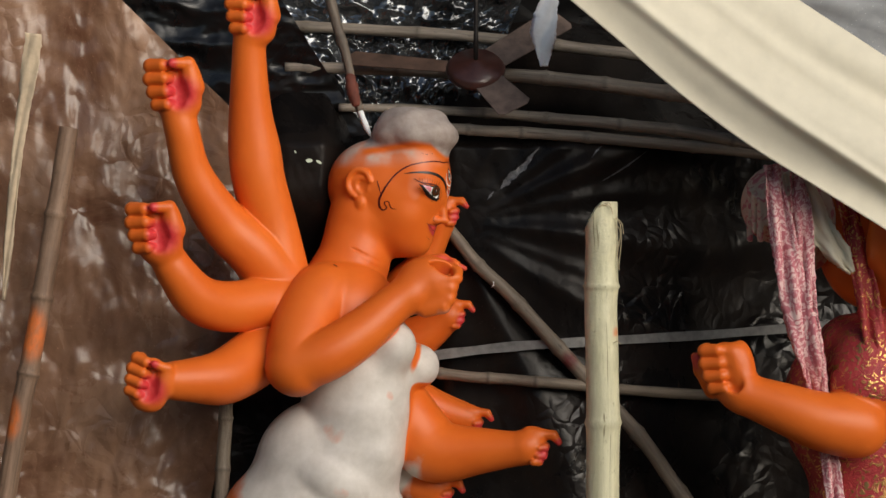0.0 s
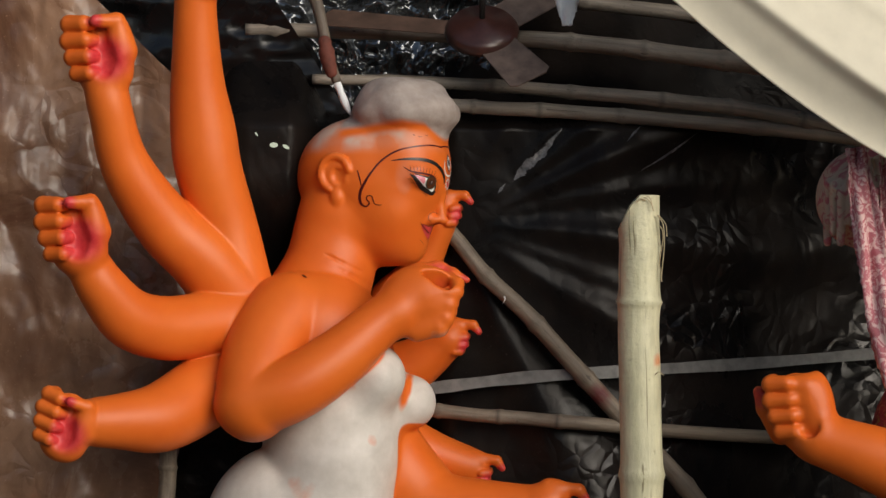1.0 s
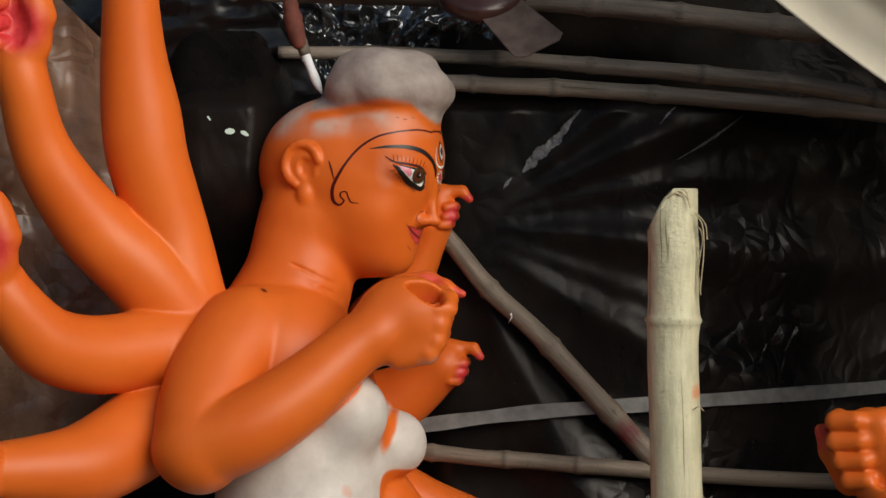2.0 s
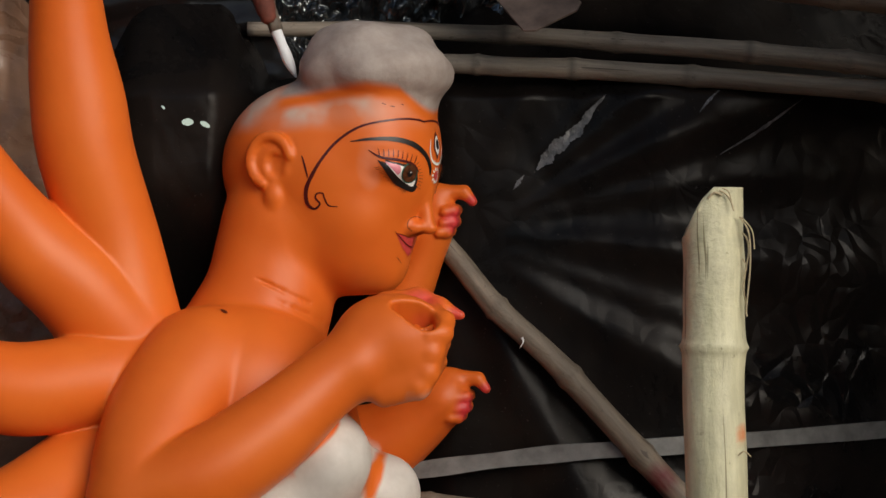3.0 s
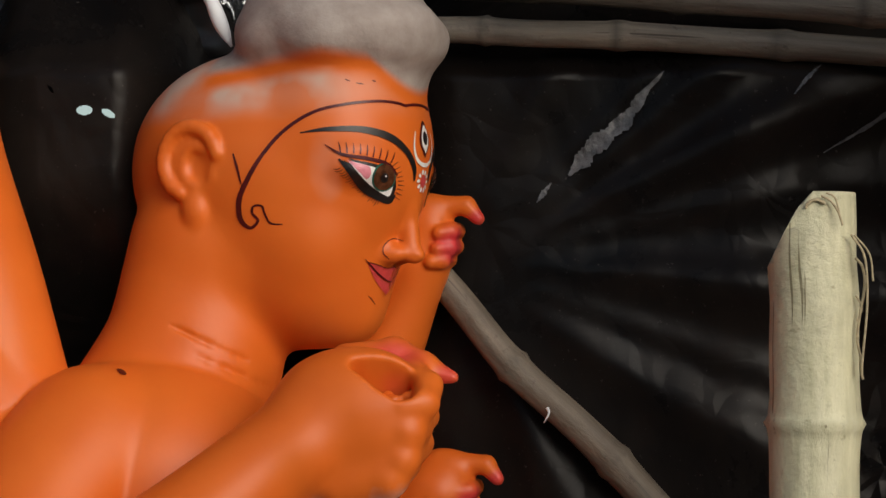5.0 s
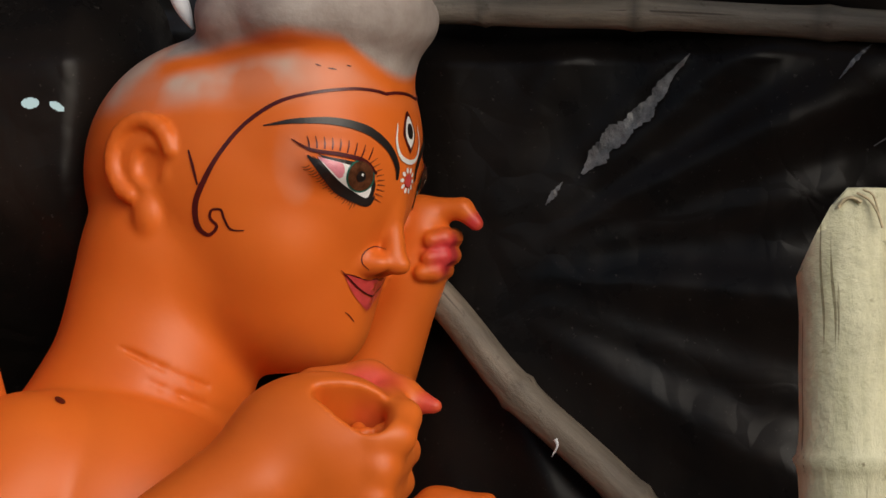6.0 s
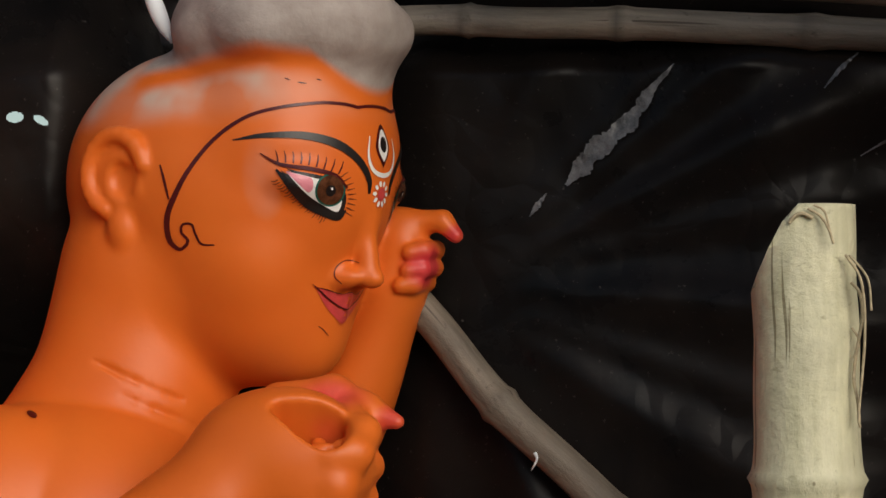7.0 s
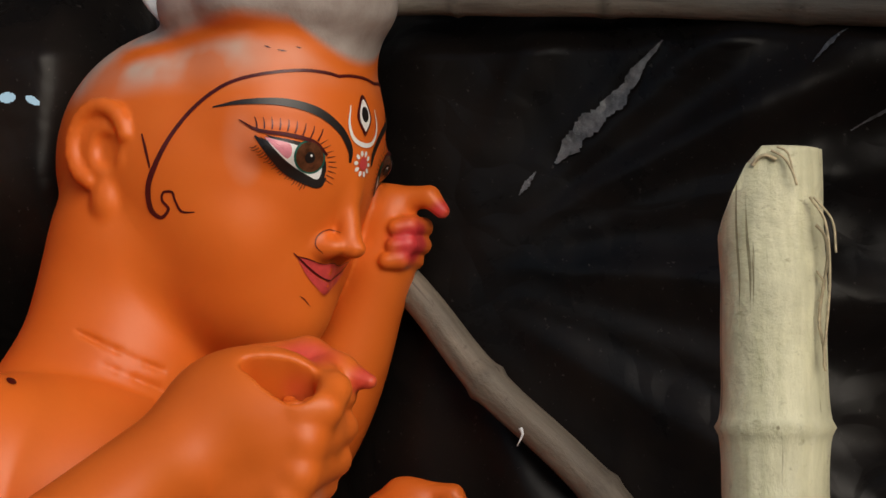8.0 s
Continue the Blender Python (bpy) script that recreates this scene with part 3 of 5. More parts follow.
    for _ in range(46):
        w, h = lump.uniform(-0.4, 3.6), lump.uniform(0.14, 0.205)
        flat_r = 1.0 - 0.85 * max(0, (h - 0.15) / 0.07) ** 2
        form.egg(face(0.060 + 0.096 * flat_r * math.cos(w), 0.082 * flat_r * math.sin(w), h), np.array([0.026, 0.026, 0.015]) * lump.uniform(0.7, 1.2), AXES, 0.03)
    # ears: a flat shell, its hollow, the rolled rim and the lobe
    for k in (1, -1):
        form.egg(face(-0.062, 0.114 * k, 0.008), (0.040, 0.020, 0.046), AXES, 0.006)
        form.egg(face(-0.056, 0.140 * k, 0.006), (0.026, 0.016, 0.032), AXES, 0.005, True)
        rim = [face(-0.062 + 0.034 * math.cos(w), 0.128 * k, 0.010 + 0.038 * math.sin(w)) for w in np.linspace(0.2, 4.3, 14)]
        for a, b in zip(rim, rim[1:]):
            form.bar(a, b, 0.0085, 0.0085, 0.004)
        inner = [face(-0.056 + 0.017 * math.cos(w), 0.125 * k, 0.004 + 0.022 * math.sin(w)) for w in np.linspace(1.0, 4.6, 9)]
        for a, b in zip(inner, inner[1:]):
            form.bar(a, b, 0.0055, 0.0055, 0.005)
        form.egg(face(-0.034, 0.121 * k, -0.008), (0.008, 0.009, 0.012), AXES, 0.005)
        form.egg(face(-0.060, 0.120 * k, -0.043), (0.017, 0.014, 0.024), AXES, 0.006)
    # soft folds round the neck
    tip = unit(0.56 * FWD + np.array([0, 0, 0.83]))
    flat = unit(np.cross(SIDE, tip))
    for c, r in (((-0.252, 0.185, 1.914), 0.089), ((-0.257, 0.185, 1.877), 0.094), ((-0.266, 0.180, 1.840), 0.101)):
        form.egg(c, (r, r, 0.030), (flat, SIDE, tip), 0.005)
    # two creases pressed into the side of the neck
    for row in (((-0.258, 1.903), (-0.220, 1.885), (-0.178, 1.864)), ((-0.228, 1.870), (-0.190, 1.851), (-0.152, 1.830))):
        form.crease(row, 0.0018)
    # near arm with the raised holding palm
    form.limb([((-0.335, 0.050, 1.772), 0.090), ((-0.378, -0.010, 1.700), 0.088), ((-0.399, -0.070, 1.625), 0.080), ((-0.402, -0.100, 1.566), 0.074)], 0.012)
    form.limb([((-0.417, -0.100, 1.573), 0.072), ((-0.315, -0.110, 1.609), 0.069), ((-0.221, -0.090, 1.671), 0.063), ((-0.130, -0.060, 1.750), 0.051), ((-0.083, -0.045, 1.779), 0.054)], 0.007)
    form.egg((-0.024, -0.030, 1.807), (0.070, 0.060, 0.071), None, 0.02)
    form.egg((-0.061, -0.030, 1.813), (0.062, 0.052, 0.060), None, 0.025)
    for px, pz in (((0.026, 0.000, 1.823)[0], (0.026, 0.000, 1.823)[2]), ((0.027, 0.000, 1.793)[0], (0.027, 0.000, 1.793)[2]), ((0.021, 0.000, 1.764)[0], (0.021, 0.000, 1.764)[2]), ((0.007, 0.000, 1.742)[0], (0.007, 0.000, 1.742)[2])):
        form.bar((px - 0.055, -0.058, pz - 0.014), (px - 0.006, -0.062, pz - 0.002), 0.018, 0.0185, 0.018)
        form.bar((px - 0.004, -0.064, pz - 0.002), (px + 0.004, 0.015, pz + 0.012), 0.0185, 0.017, 0.007)
    form.bar((-0.050, 0.010, 1.861), (-0.001, 0.020, 1.870), 0.022, 0.018, 0.012)
    form.bar((-0.001, 0.020, 1.870), (0.030, 0.015, 1.855), 0.018, 0.0175, 0.010)
    form.bar((0.030, 0.015, 1.855), (0.063, 0.005, 1.846), 0.0175, 0.007, 0.008)
    lip_at = np.array((0.008, -0.050, 1.829))
    out_way = unit((0.10, -0.60, 0.80))
    for dx, r in ((-0.038, 0.009), (-0.024, 0.015), (-0.008, 0.022), (0.008, 0.026)):
        c = lip_at + np.array([dx, 0, -0.28 * dx])
        form.bar(c - 0.045 * out_way, c + 0.07 * out_way, r * 0.85, r * 1.1, 0.006, True)
    form.bar((0.020, 0.000, 1.857), (0.042, -0.035, 1.838), 0.012, 0.0125, 0.008)
    form.bar((0.042, -0.035, 1.838), (0.041, -0.058, 1.821), 0.0125, 0.016, 0.014)
    crumbs = np.random.default_rng(4)
    for _ in range(12):
        c = lip_at - 0.016 * out_way + np.array([crumbs.uniform(-0.030, 0.022), crumbs.uniform(-0.012, 0.012), crumbs.uniform(-0.004, 0.012)])
        form.egg(c, np.array([0.010, 0.008, 0.007]) * crumbs.uniform(0.5, 1.2), None, 0.003)
    # four raised arms behind the near shoulder
    root = (-0.454, 0.100, 1.781)
    form.limb([(root, 0.085), ((-0.482, 0.090, 1.949), 0.072), ((-0.519, 0.060, 2.092), 0.072), ((-0.531, 0.050, 2.180), 0.070), ((-0.541, 0.030, 2.282), 0.058), ((-0.543, 0.000, 2.439), 0.045), ((-0.539, -0.010, 2.501), 0.042)], 0.008)
    fist(form, (-0.537, -0.020, 2.560), (0, 0, 1), (-1, 0, 0.1), (0.35, -1, -0.1), 1.08, rose)
    form.limb([(root, 0.085), ((-0.523, 0.050, 1.882), 0.074), ((-0.602, 0.020, 1.958), 0.067), ((-0.662, -0.020, 2.042), 0.058), ((-0.700, -0.050, 2.120), 0.050), ((-0.719, -0.080, 2.213), 0.045), ((-0.731, -0.085, 2.268), 0.044)], 0.008)
    fist(form, (-0.748, -0.090, 2.350), (-0.12, 0, 1), (-1, 0, 0.05), (0.2, -1, 0), 1.15, rose)
    form.limb([((-0.436, 0.080, 1.757), 0.08), ((-0.534, 0.000, 1.743), 0.070), ((-0.608, -0.060, 1.739), 0.067), ((-0.673, -0.120, 1.763), 0.062), ((-0.723, -0.165, 1.828), 0.051), ((-0.751, -0.180, 1.877), 0.044), ((-0.762, -0.190, 1.900), 0.044)], 0.008)
    fist(form, (-0.786, -0.200, 1.954), (-0.12, 0, 1), (-1, 0, 0.08), (0.2, -1, 0), 1.12, rose)
    form.limb([((-0.453, 0.100, 1.660), 0.080), ((-0.526, 0.000, 1.592), 0.080), ((-0.604, -0.100, 1.545), 0.073), ((-0.676, -0.160, 1.540), 0.058), ((-0.742, -0.200, 1.540), 0.048)], 0.008)
    fist(form, (-0.798, -0.220, 1.544), (0.28, 0, 1), (-1, 0, 0.28), (0.1, -1, 0), 0.96, rose)
    # arms on the far side
    form.limb([((-0.115, 0.300, 1.785), 0.055), ((-0.066, 0.290, 1.840), 0.038), ((-0.036, 0.280, 1.892), 0.029), ((-0.012, 0.268, 1.945), 0.023), ((0.004, 0.260, 1.988), 0.024)], 0.02)
    far_hand(form, (0.021, 0.252, 2.016), 0, 1.0, rose)
    form.limb([((-0.202, 0.300, 1.605), 0.08), ((-0.103, 0.300, 1.625), 0.060), ((-0.029, 0.280, 1.668), 0.041), ((0.008, 0.265, 1.698), 0.030), ((0.022, 0.260, 1.709), 0.030)], 0.02)
    far_hand(form, (0.040, 0.258, 1.718), -4, 1.0, rose)
    form.limb([((-0.168, 0.260, 1.492), 0.08), ((-0.061, 0.270, 1.450), 0.052), ((0.029, 0.270, 1.420), 0.038), ((0.070, 0.270, 1.408), 0.031)], 0.02)
    far_hand(form, (0.092, 0.258, 1.405), -8, 1.05, rose)
    form.limb([((-0.149, 0.160, 1.481), 0.085), ((-0.068, 0.160, 1.368), 0.085), ((-0.011, 0.140, 1.321), 0.078), ((0.109, 0.100, 1.328), 0.056), ((0.222, 0.060, 1.338), 0.038), ((0.245, 0.055, 1.346), 0.037)], 0.02)
    far_hand(form, (0.270, 0.048, 1.352), -6, 1.22, rose)
    form.limb([((-0.150, 0.240, 1.280), 0.06), ((-0.085, 0.240, 1.231), 0.05), ((-0.027, 0.230, 1.213), 0.042)], 0.02)
    far_hand(form, (0.004, 0.220, 1.207), -14, 1.15, rose)

    verts, faces = form.skin()
    x, y, z = verts.T
    # where the white primer is still bare: below the breasts and over hips
    trunk = np.zeros(len(verts))
    trunk = step_up(-(z - 1.66 - 0.50 * (x + 0.17)), -0.02, 0.10) * step_up(x, -0.62, -0.50)
    neararm = np.full(len(verts), 9.0)
    for rows in ((((-0.417, -0.100, 1.573), 0.078), ((-0.315, -0.110, 1.613), 0.078), ((-0.223, -0.090, 1.675), 0.068), ((-0.130, -0.060, 1.753), 0.058)),
                 (((-0.355, 0.050, 1.790), 0.10), ((-0.399, -0.010, 1.711), 0.096), ((-0.424, -0.070, 1.627), 0.088), ((-0.406, -0.100, 1.566), 0.08)),
                 (((-0.453, 0.100, 1.660), 0.09), ((-0.526, 0.000, 1.608), 0.088), ((-0.604, -0.100, 1.550), 0.08), ((-0.676, -0.160, 1.542), 0.06)),
                 (((-0.125, 0.160, 1.497), 0.105), ((-0.068, 0.160, 1.368), 0.100), ((-0.011, 0.140, 1.321), 0.085), ((0.284, 0.060, 1.336), 0.09)),
                 (((-0.135, 0.260, 1.492), 0.07), ((-0.061, 0.270, 1.450), 0.06), ((0.111, 0.270, 1.416), 0.09)),
                 (((-0.085, 0.240, 1.231), 0.055), ((0.030, 0.230, 1.213), 0.08)),
                 (((-0.095, 0.310, 1.638), 0.07), ((0.061, 0.270, 1.705), 0.06))):
        for (a, ra), (b, rb) in zip(rows, rows[1:]):
            a, b = np.array(a), np.array(b)
            t = np.clip(((verts - a) @ (b - a)) / ((b - a) @ (b - a)), 0, 1)
            neararm = np.minimum(neararm, np.linalg.norm(verts - a - t[:, None] * (b - a), axis=1) - (ra + (rb - ra) * t))
    for c in ((-0.130, -0.020, 1.637), (-0.049, 0.120, 1.556)):
        trunk = np.maximum(trunk, (1 - step_up(np.linalg.norm(verts - np.array(c), axis=1), 0.058, 0.085)) * (1 - step_up(z, 1.59, 1.62) * step_up(x, -0.085, -0.07)))
    gap = (-0.074, 0.060, 1.596)
    cleft = 1 - step_up(np.hypot((x - gap[0] - 0.22 * (z - gap[2])) * 2.4, (z - gap[2]) * 0.65), 0.012, 0.05)
    trunk *= 1 - 0.9 * cleft * step_up(y, -0.03, 0.02)
    for c, r in (((-0.301, -0.060, 1.391), 0.075), ((-0.284, -0.080, 1.229), 0.06), ((-0.373, -0.050, 1.446), 0.06), ((-0.145, -0.030, 1.492), 0.03)):
        trunk *= 1 - 0.42 * (1 - step_up(np.linalg.norm(verts - np.array(c), axis=1), 0.2 * r, r))
    bare = trunk * step_up(neararm, 0.002, 0.016)
    loc = verts - np.array(HEAD)
    hf, hs, hu = loc @ FWD, loc @ SIDE, loc[:, 2]
    near_head = (np.abs(hs) < 0.2) & (np.abs(hf) < 0.22) & (hu > 0)
    line = np.interp(hf, [-0.06, -0.03, 0.03, 0.095, 0.135, 0.160], [0.108, 0.111, 0.118, 0.124, 0.118, 0.082])
    crown = step_up(hu - line, -0.004, 0.012) * near_head * step_up(hf, -0.085, -0.062)
    # thin sprayed primer over the brow and the back of the skull, and beside the eye's outer corner
    mist = near_head * step_up(hu, 0.048, 0.086) * (1 - step_up(hu - line, -0.026, -0.008) * step_up(hf, -0.09, -0.05)) * (1 - 0.75 * step_up(hf, 0.07, 0.13))
    glow = np.sqrt((hf - 0.089) ** 2 + (hs - 0.090) ** 2 + ((hu - 0.010) * 0.5) ** 2)
    mist = np.maximum(0.85 * mist, 0.75 * (1 - np.clip(glow / 0.027, 0, 1)) ** 0.9)
    pink = np.zeros(len(verts))
    for c, r, b in rose:
        here = 1 - step_up(np.linalg.norm(verts - c, axis=1), 0.5 * r, 1.05 * r)
        if b is not None:
            here *= 1 - 0.85 * step_up((verts - c) @ b, 0.030, 0.046)
        pink = np.maximum(pink, here)
    cup = np.array((0.003, 0.000, 1.867))
    pink = np.maximum(pink, 0.75 * (1 - step_up(np.linalg.norm((verts - cup) / (1.3, 1, 0.8), axis=1), 0.008, 0.036)))
    for c, r, most in (((0.058, 0.006, 1.847), 0.022, 0.8), ((0.006, -0.010, 1.850), 0.036, 0.6), ((-0.050, -0.020, 1.862), 0.030, 0.35)):
        pink = np.maximum(pink, most * (1 - step_up(np.linalg.norm(verts - np.array(c), axis=1), 0.25 * r, r)))
    return verts, faces, dict(bare=bare, rose=pink, crown=crown, mist=mist)


def brush_strip(points, widths, n, project, material_index, out):
    """A painted line: a strip through flat places, laid on the clay."""
    path = spline(points, n)
    w = np.interp(np.linspace(0, 1, n), np.linspace(0, 1, len(widths)), widths)
    d = np.gradient(path, axis=0)
    d /= np.linalg.norm(d, axis=1)[:, None] + 1e-9
    s = np.stack([-d[:, 1], d[:, 0]], -1)
    rows = [[project(*(p + q * wi * k)) for k in (-0.5, 0, 0.5)] for p, q, wi in zip(path, s, w)]
    verts, faces, mats = out
    for r0, r1 in zip(rows, rows[1:]):
        for k in (0, 1):
            quad = (r0[k], r0[k + 1], r1[k + 1], r1[k])
            if all(q is not None for q in quad) and max((a - b).length for a in quad for b in quad) < 0.03:
                i = len(verts)
                verts.extend(quad)
                faces.append((i, i + 1, i + 2, i + 3))
                mats.append(material_index)


def brush_fill(outline, project, material_index, out, rings=5):
    """A painted patch inside a closed outline, laid on the clay."""
    p = np.array(outline)
    c = p.mean(0)
    verts, faces, mats = out
    loops = [[project(*(c + (q - c) * k / rings)) for q in p] for k in range(rings + 1)]
    for k in range(rings):
        for j in range(len(p)):
            m = (j + 1) % len(p)
            quad = [loops[k][j], loops[k + 1][j], loops[k + 1][m], loops[k][m]]
            if all(q is not None for q in quad) and max((a - b).length for a in quad for b in quad) < 0.014:
                i = len(verts)
                verts.extend(quad)
                faces.append((i, i + 1, i + 2, i + 3))
                mats.append(material_index)


def closed(points, n):
    p = list(points)
    return spline(p + p[:1], n + 1)[:-1]


def ellipse(c, a, b, tilt, n=28):
    w = np.linspace(0, 2 * math.pi, n, endpoint=False)
    x, y = a * np.cos(w), b * np.sin(w)
    return np.stack([c[0] + x * math.cos(tilt) - y * math.sin(tilt), c[1] + x * math.sin(tilt) + y * math.cos(tilt)], -1)


PAINTER, RIGHT, UP = Vector((0.715, -2.192, 1.768)), Vector((0.9664, 0.2568, -0.0081)), Vector((0.0300, -0.0814, 0.9962))


def paint_face(tree, out):
    def on_side(lift):
        def put(h, v):
            way = (Vector(HEAD) + float(h) * RIGHT + float(v) * UP - PAINTER).normalized()
            hit, nrm, _, _ = tree.ray_cast(PAINTER, way)
            if hit is None or (hit - Vector(HEAD)).length > 0.34 or (hit - Vector(HEAD)).dot(Vector(SIDE)) < -0.004:
                return None
            return hit + nrm * lift if nrm.dot(way) < 0 else hit - nrm * lift
        return put

    def on_front(lift):
        def put(s, u):
            start = Vector(face(0.5, float(s), float(u)))
            hit, nrm, _, _ = tree.ray_cast(start, Vector(-FWD))
            return None if hit is None else hit + nrm * lift
        return put

    def on_far(lift):
        # the far half mirrors the near one
        side = Vector(SIDE)
        near = on_side(lift)

        def put(h, v):
            p = near(h, v)
            if p is None:
                return None
            d = (p - Vector(HEAD)).dot(side)
            return p - 2 * d * side
        return put

    black, maroon, white, iris, green, pink, lip, lash = range(1, 9)
    for put in (on_side, on_far):
        # brow
        brush_strip([(-0.0172, 0.0560), (0.0131, 0.0612), (0.0530, 0.0612), (0.0873, 0.0520), (0.1101, 0.0343), (0.1204, 0.0149), (0.1209, 0.0001)],
                    [0.001, 0.005, 0.0075, 0.0085, 0.007, 0.0055, 0.002], 44, put(0.0012), black, out)
        # smoky shade, eye white, corner, iris
        eye = [(0.0096, 0.0435), (0.0359, 0.0286), (0.0644, 0.0224), (0.0873, 0.0149), (0.0970, -0.0011), (0.0941, -0.0170), (0.0884, -0.0227), (0.0730, -0.0170), (0.0559, -0.0068), (0.0405, 0.0104), (0.0256, 0.0275)]
        brush_fill(closed(eye, 44), put(0.0006), black, out)
        inner = [(0.0347, 0.0258), (0.0644, 0.0184), (0.0850, 0.0115), (0.0924, -0.0022), (0.0884, -0.0165), (0.0758, -0.0113), (0.0587, 0.0007), (0.0462, 0.0126)]
        brush_fill(closed(inner, 40), put(0.0010), white, out)
        brush_fill(closed([(0.0347, 0.0258), (0.0473, 0.0224), (0.0599, 0.0189), (0.0621, 0.0104), (0.0576, 0.0047), (0.0496, 0.0115), (0.0427, 0.0178)], 28), put(0.0012), pink, out, 3)
        c = (0.0798, 0.0058)
        brush_fill(ellipse(c, 0.0158, 0.0168, 0.2), put(0.0014), green, out)
        brush_fill(ellipse(c, 0.0138, 0.0150, 0.2), put(0.0018), iris, out)
        brush_fill(ellipse(c, 0.0050, 0.0056, 0.0), put(0.0022), black, out, 2)
        brush_fill(ellipse((c[0] + 0.001, c[1] + 0.002), 0.0012, 0.0014, 0.0, 10), put(0.0026), white, out, 1)
        # lid line and lashes
        brush_strip([(0.0256, 0.0270), (0.0400, 0.0098), (0.0559, -0.0075), (0.0735, -0.0178), (0.0890, -0.0235), (0.0960, -0.0150)], [0.002, 0.0055, 0.0065, 0.006, 0.004, 0.002], 26, put(0.0014), black, out)
        brush_strip([(0.0096, 0.0435), (0.0302, 0.0321), (0.0587, 0.0275), (0.0844, 0.0206), (0.0975, 0.0075)], [0.001, 0.0035, 0.004, 0.004, 0.002], 26, put(0.0016), maroon, out)
        for i in range(9):
            t = i / 8
            b = np.array((0.0273, 0.0343)) * (1 - t) + np.array((0.0884, 0.0218)) * t
            b[1] += 0.003 * math.sin(math.pi * t)
            tip = b + np.array([-0.0025 + 0.008 * t, 0.0125])
            brush_strip([b, (b + tip) / 2 + np.array([0.0008, 0]), tip], [0.0016, 0.0014, 0.0006], 5, put(0.0010), maroon, out)
        for i in range(9):
            t = i / 8
            b = np.array((0.0907, 0.0184)) * (1 - t) + np.array((0.0953, -0.0170)) * t
            b[0] += 0.006 * math.sin(math.pi * t)
            tip = b + np.array([0.008, 0.005 - 0.010 * t])
            brush_strip([b, tip], [0.0013, 0.0005], 4, put(0.0010), lash, out)
        for i in range(22):
            t = i / 21
            b = np.array((0.0273, 0.0172)) * (1 - t) + np.array((0.0758, -0.0210)) * t
            b[1] -= 0.002 * math.sin(math.pi * t)
            tip = b + np.array([-0.009 + 0.005 * t, -0.002 - 0.007 * t]) * (0.8 + 0.2 * math.sin(i * 2.3))
            brush_strip([b, (b + tip) / 2 + np.array([0, -0.0012]), tip], [0.0012, 0.0011, 0.0005], 5, put(0.0010), lash, out)
        # hairline with its curl before the ear
        brush_strip([(-0.0355, -0.0501), (-0.0486, -0.0490), (-0.0549, -0.0382), (-0.0583, -0.0296), (-0.0669, -0.0302), (-0.0680, -0.0382), (-0.0617, -0.0467), (-0.0692, -0.0553), (-0.0794, -0.0467), (-0.0823, -0.0267), (-0.0771, -0.0068), (-0.0612, 0.0246), (-0.0355, 0.0560), (-0.0041, 0.0789), (0.0302, 0.0891), (0.0701, 0.0931), (0.0958, 0.0909), (0.1112, 0.0863)],
                    [0.001, 0.0022, 0.0022, 0.0024, 0.0024, 0.0026, 0.003, 0.0036, 0.0052, 0.0055, 0.0055, 0.0042, 0.0036, 0.0034, 0.003, 0.003, 0.003, 0.003], 120, put(0.0010), maroon, out)
        brush_strip([(-0.0886, 0.0292), (-0.0851, 0.0149), (-0.0806, -0.0050)], [0.0015, 0.0028, 0.0018], 10, put(0.0010), maroon, out)
        # stray dabs above the hairline
        for a, b in (((0.035, 0.1180), (0.041, 0.1160)), ((0.048, 0.1140), (0.057, 0.1125)), ((0.067, 0.1170), (0.072, 0.1155))):
            brush_strip([a, b], [0.0006, 0.0014, 0.0005], 5, put(0.0010), maroon, out)
        # nostril and mouth corner
        brush_strip([(0.1124, -0.0707), (0.0987, -0.0678), (0.0884, -0.0741), (0.0867, -0.0838), (0.0941, -0.0913)], [0.0006, 0.0011, 0.0013, 0.0013, 0.0007], 22, put(0.0008), maroon, out)
    front = on_front
    end = on_side(0.001)(*(0.1101, 0.0869)) - Vector(HEAD)
    es, eu = end.dot(Vector(SIDE)), end.z
    brush_strip([(es, eu), (0.5 * es, eu + 0.002), (0, eu + 0.0025), (-0.5 * es, eu + 0.002), (-es, eu)], [0.003] * 5, 26, front(0.0010), maroon, out)
    brush_strip([(0.0701, -0.1346), (0.0747, -0.1381), (0.0804, -0.1449)], [0.0006, 0.0012, 0.0005], 8, on_side(0.0008), maroon, out)
    brush_fill(ellipse((-0.2210, -0.2214), 0.0055, 0.0028, -0.4, 14), on_side(0.0012), maroon, out, 2)
    for put in (on_side, on_far):
        brush_fill(closed([(0.0656, -0.0941), (0.0787, -0.0975), (0.0918, -0.1015), (0.1032, -0.1027), (0.1107, -0.1061), (0.1112, -0.1152), (0.1032, -0.1209), (0.0930, -0.1164), (0.0804, -0.1072)], 44), put(0.0010), lip, out)
        brush_fill(closed([(0.0679, -0.0970), (0.0804, -0.1095), (0.0930, -0.1187), (0.1044, -0.1226), (0.1084, -0.1244), (0.1032, -0.1324), (0.0970, -0.1341), (0.0884, -0.1278), (0.0770, -0.1141)], 44), put(0.0010), lip, out)
        brush_strip([(0.0633, -0.0907), (0.0719, -0.0992), (0.0816, -0.1084), (0.0930, -0.1164), (0.1032, -0.1204), (0.1101, -0.1204)], [0.0007, 0.0018, 0.0018, 0.0016, 0.0014, 0.0012], 30, put(0.0018), maroon, out)
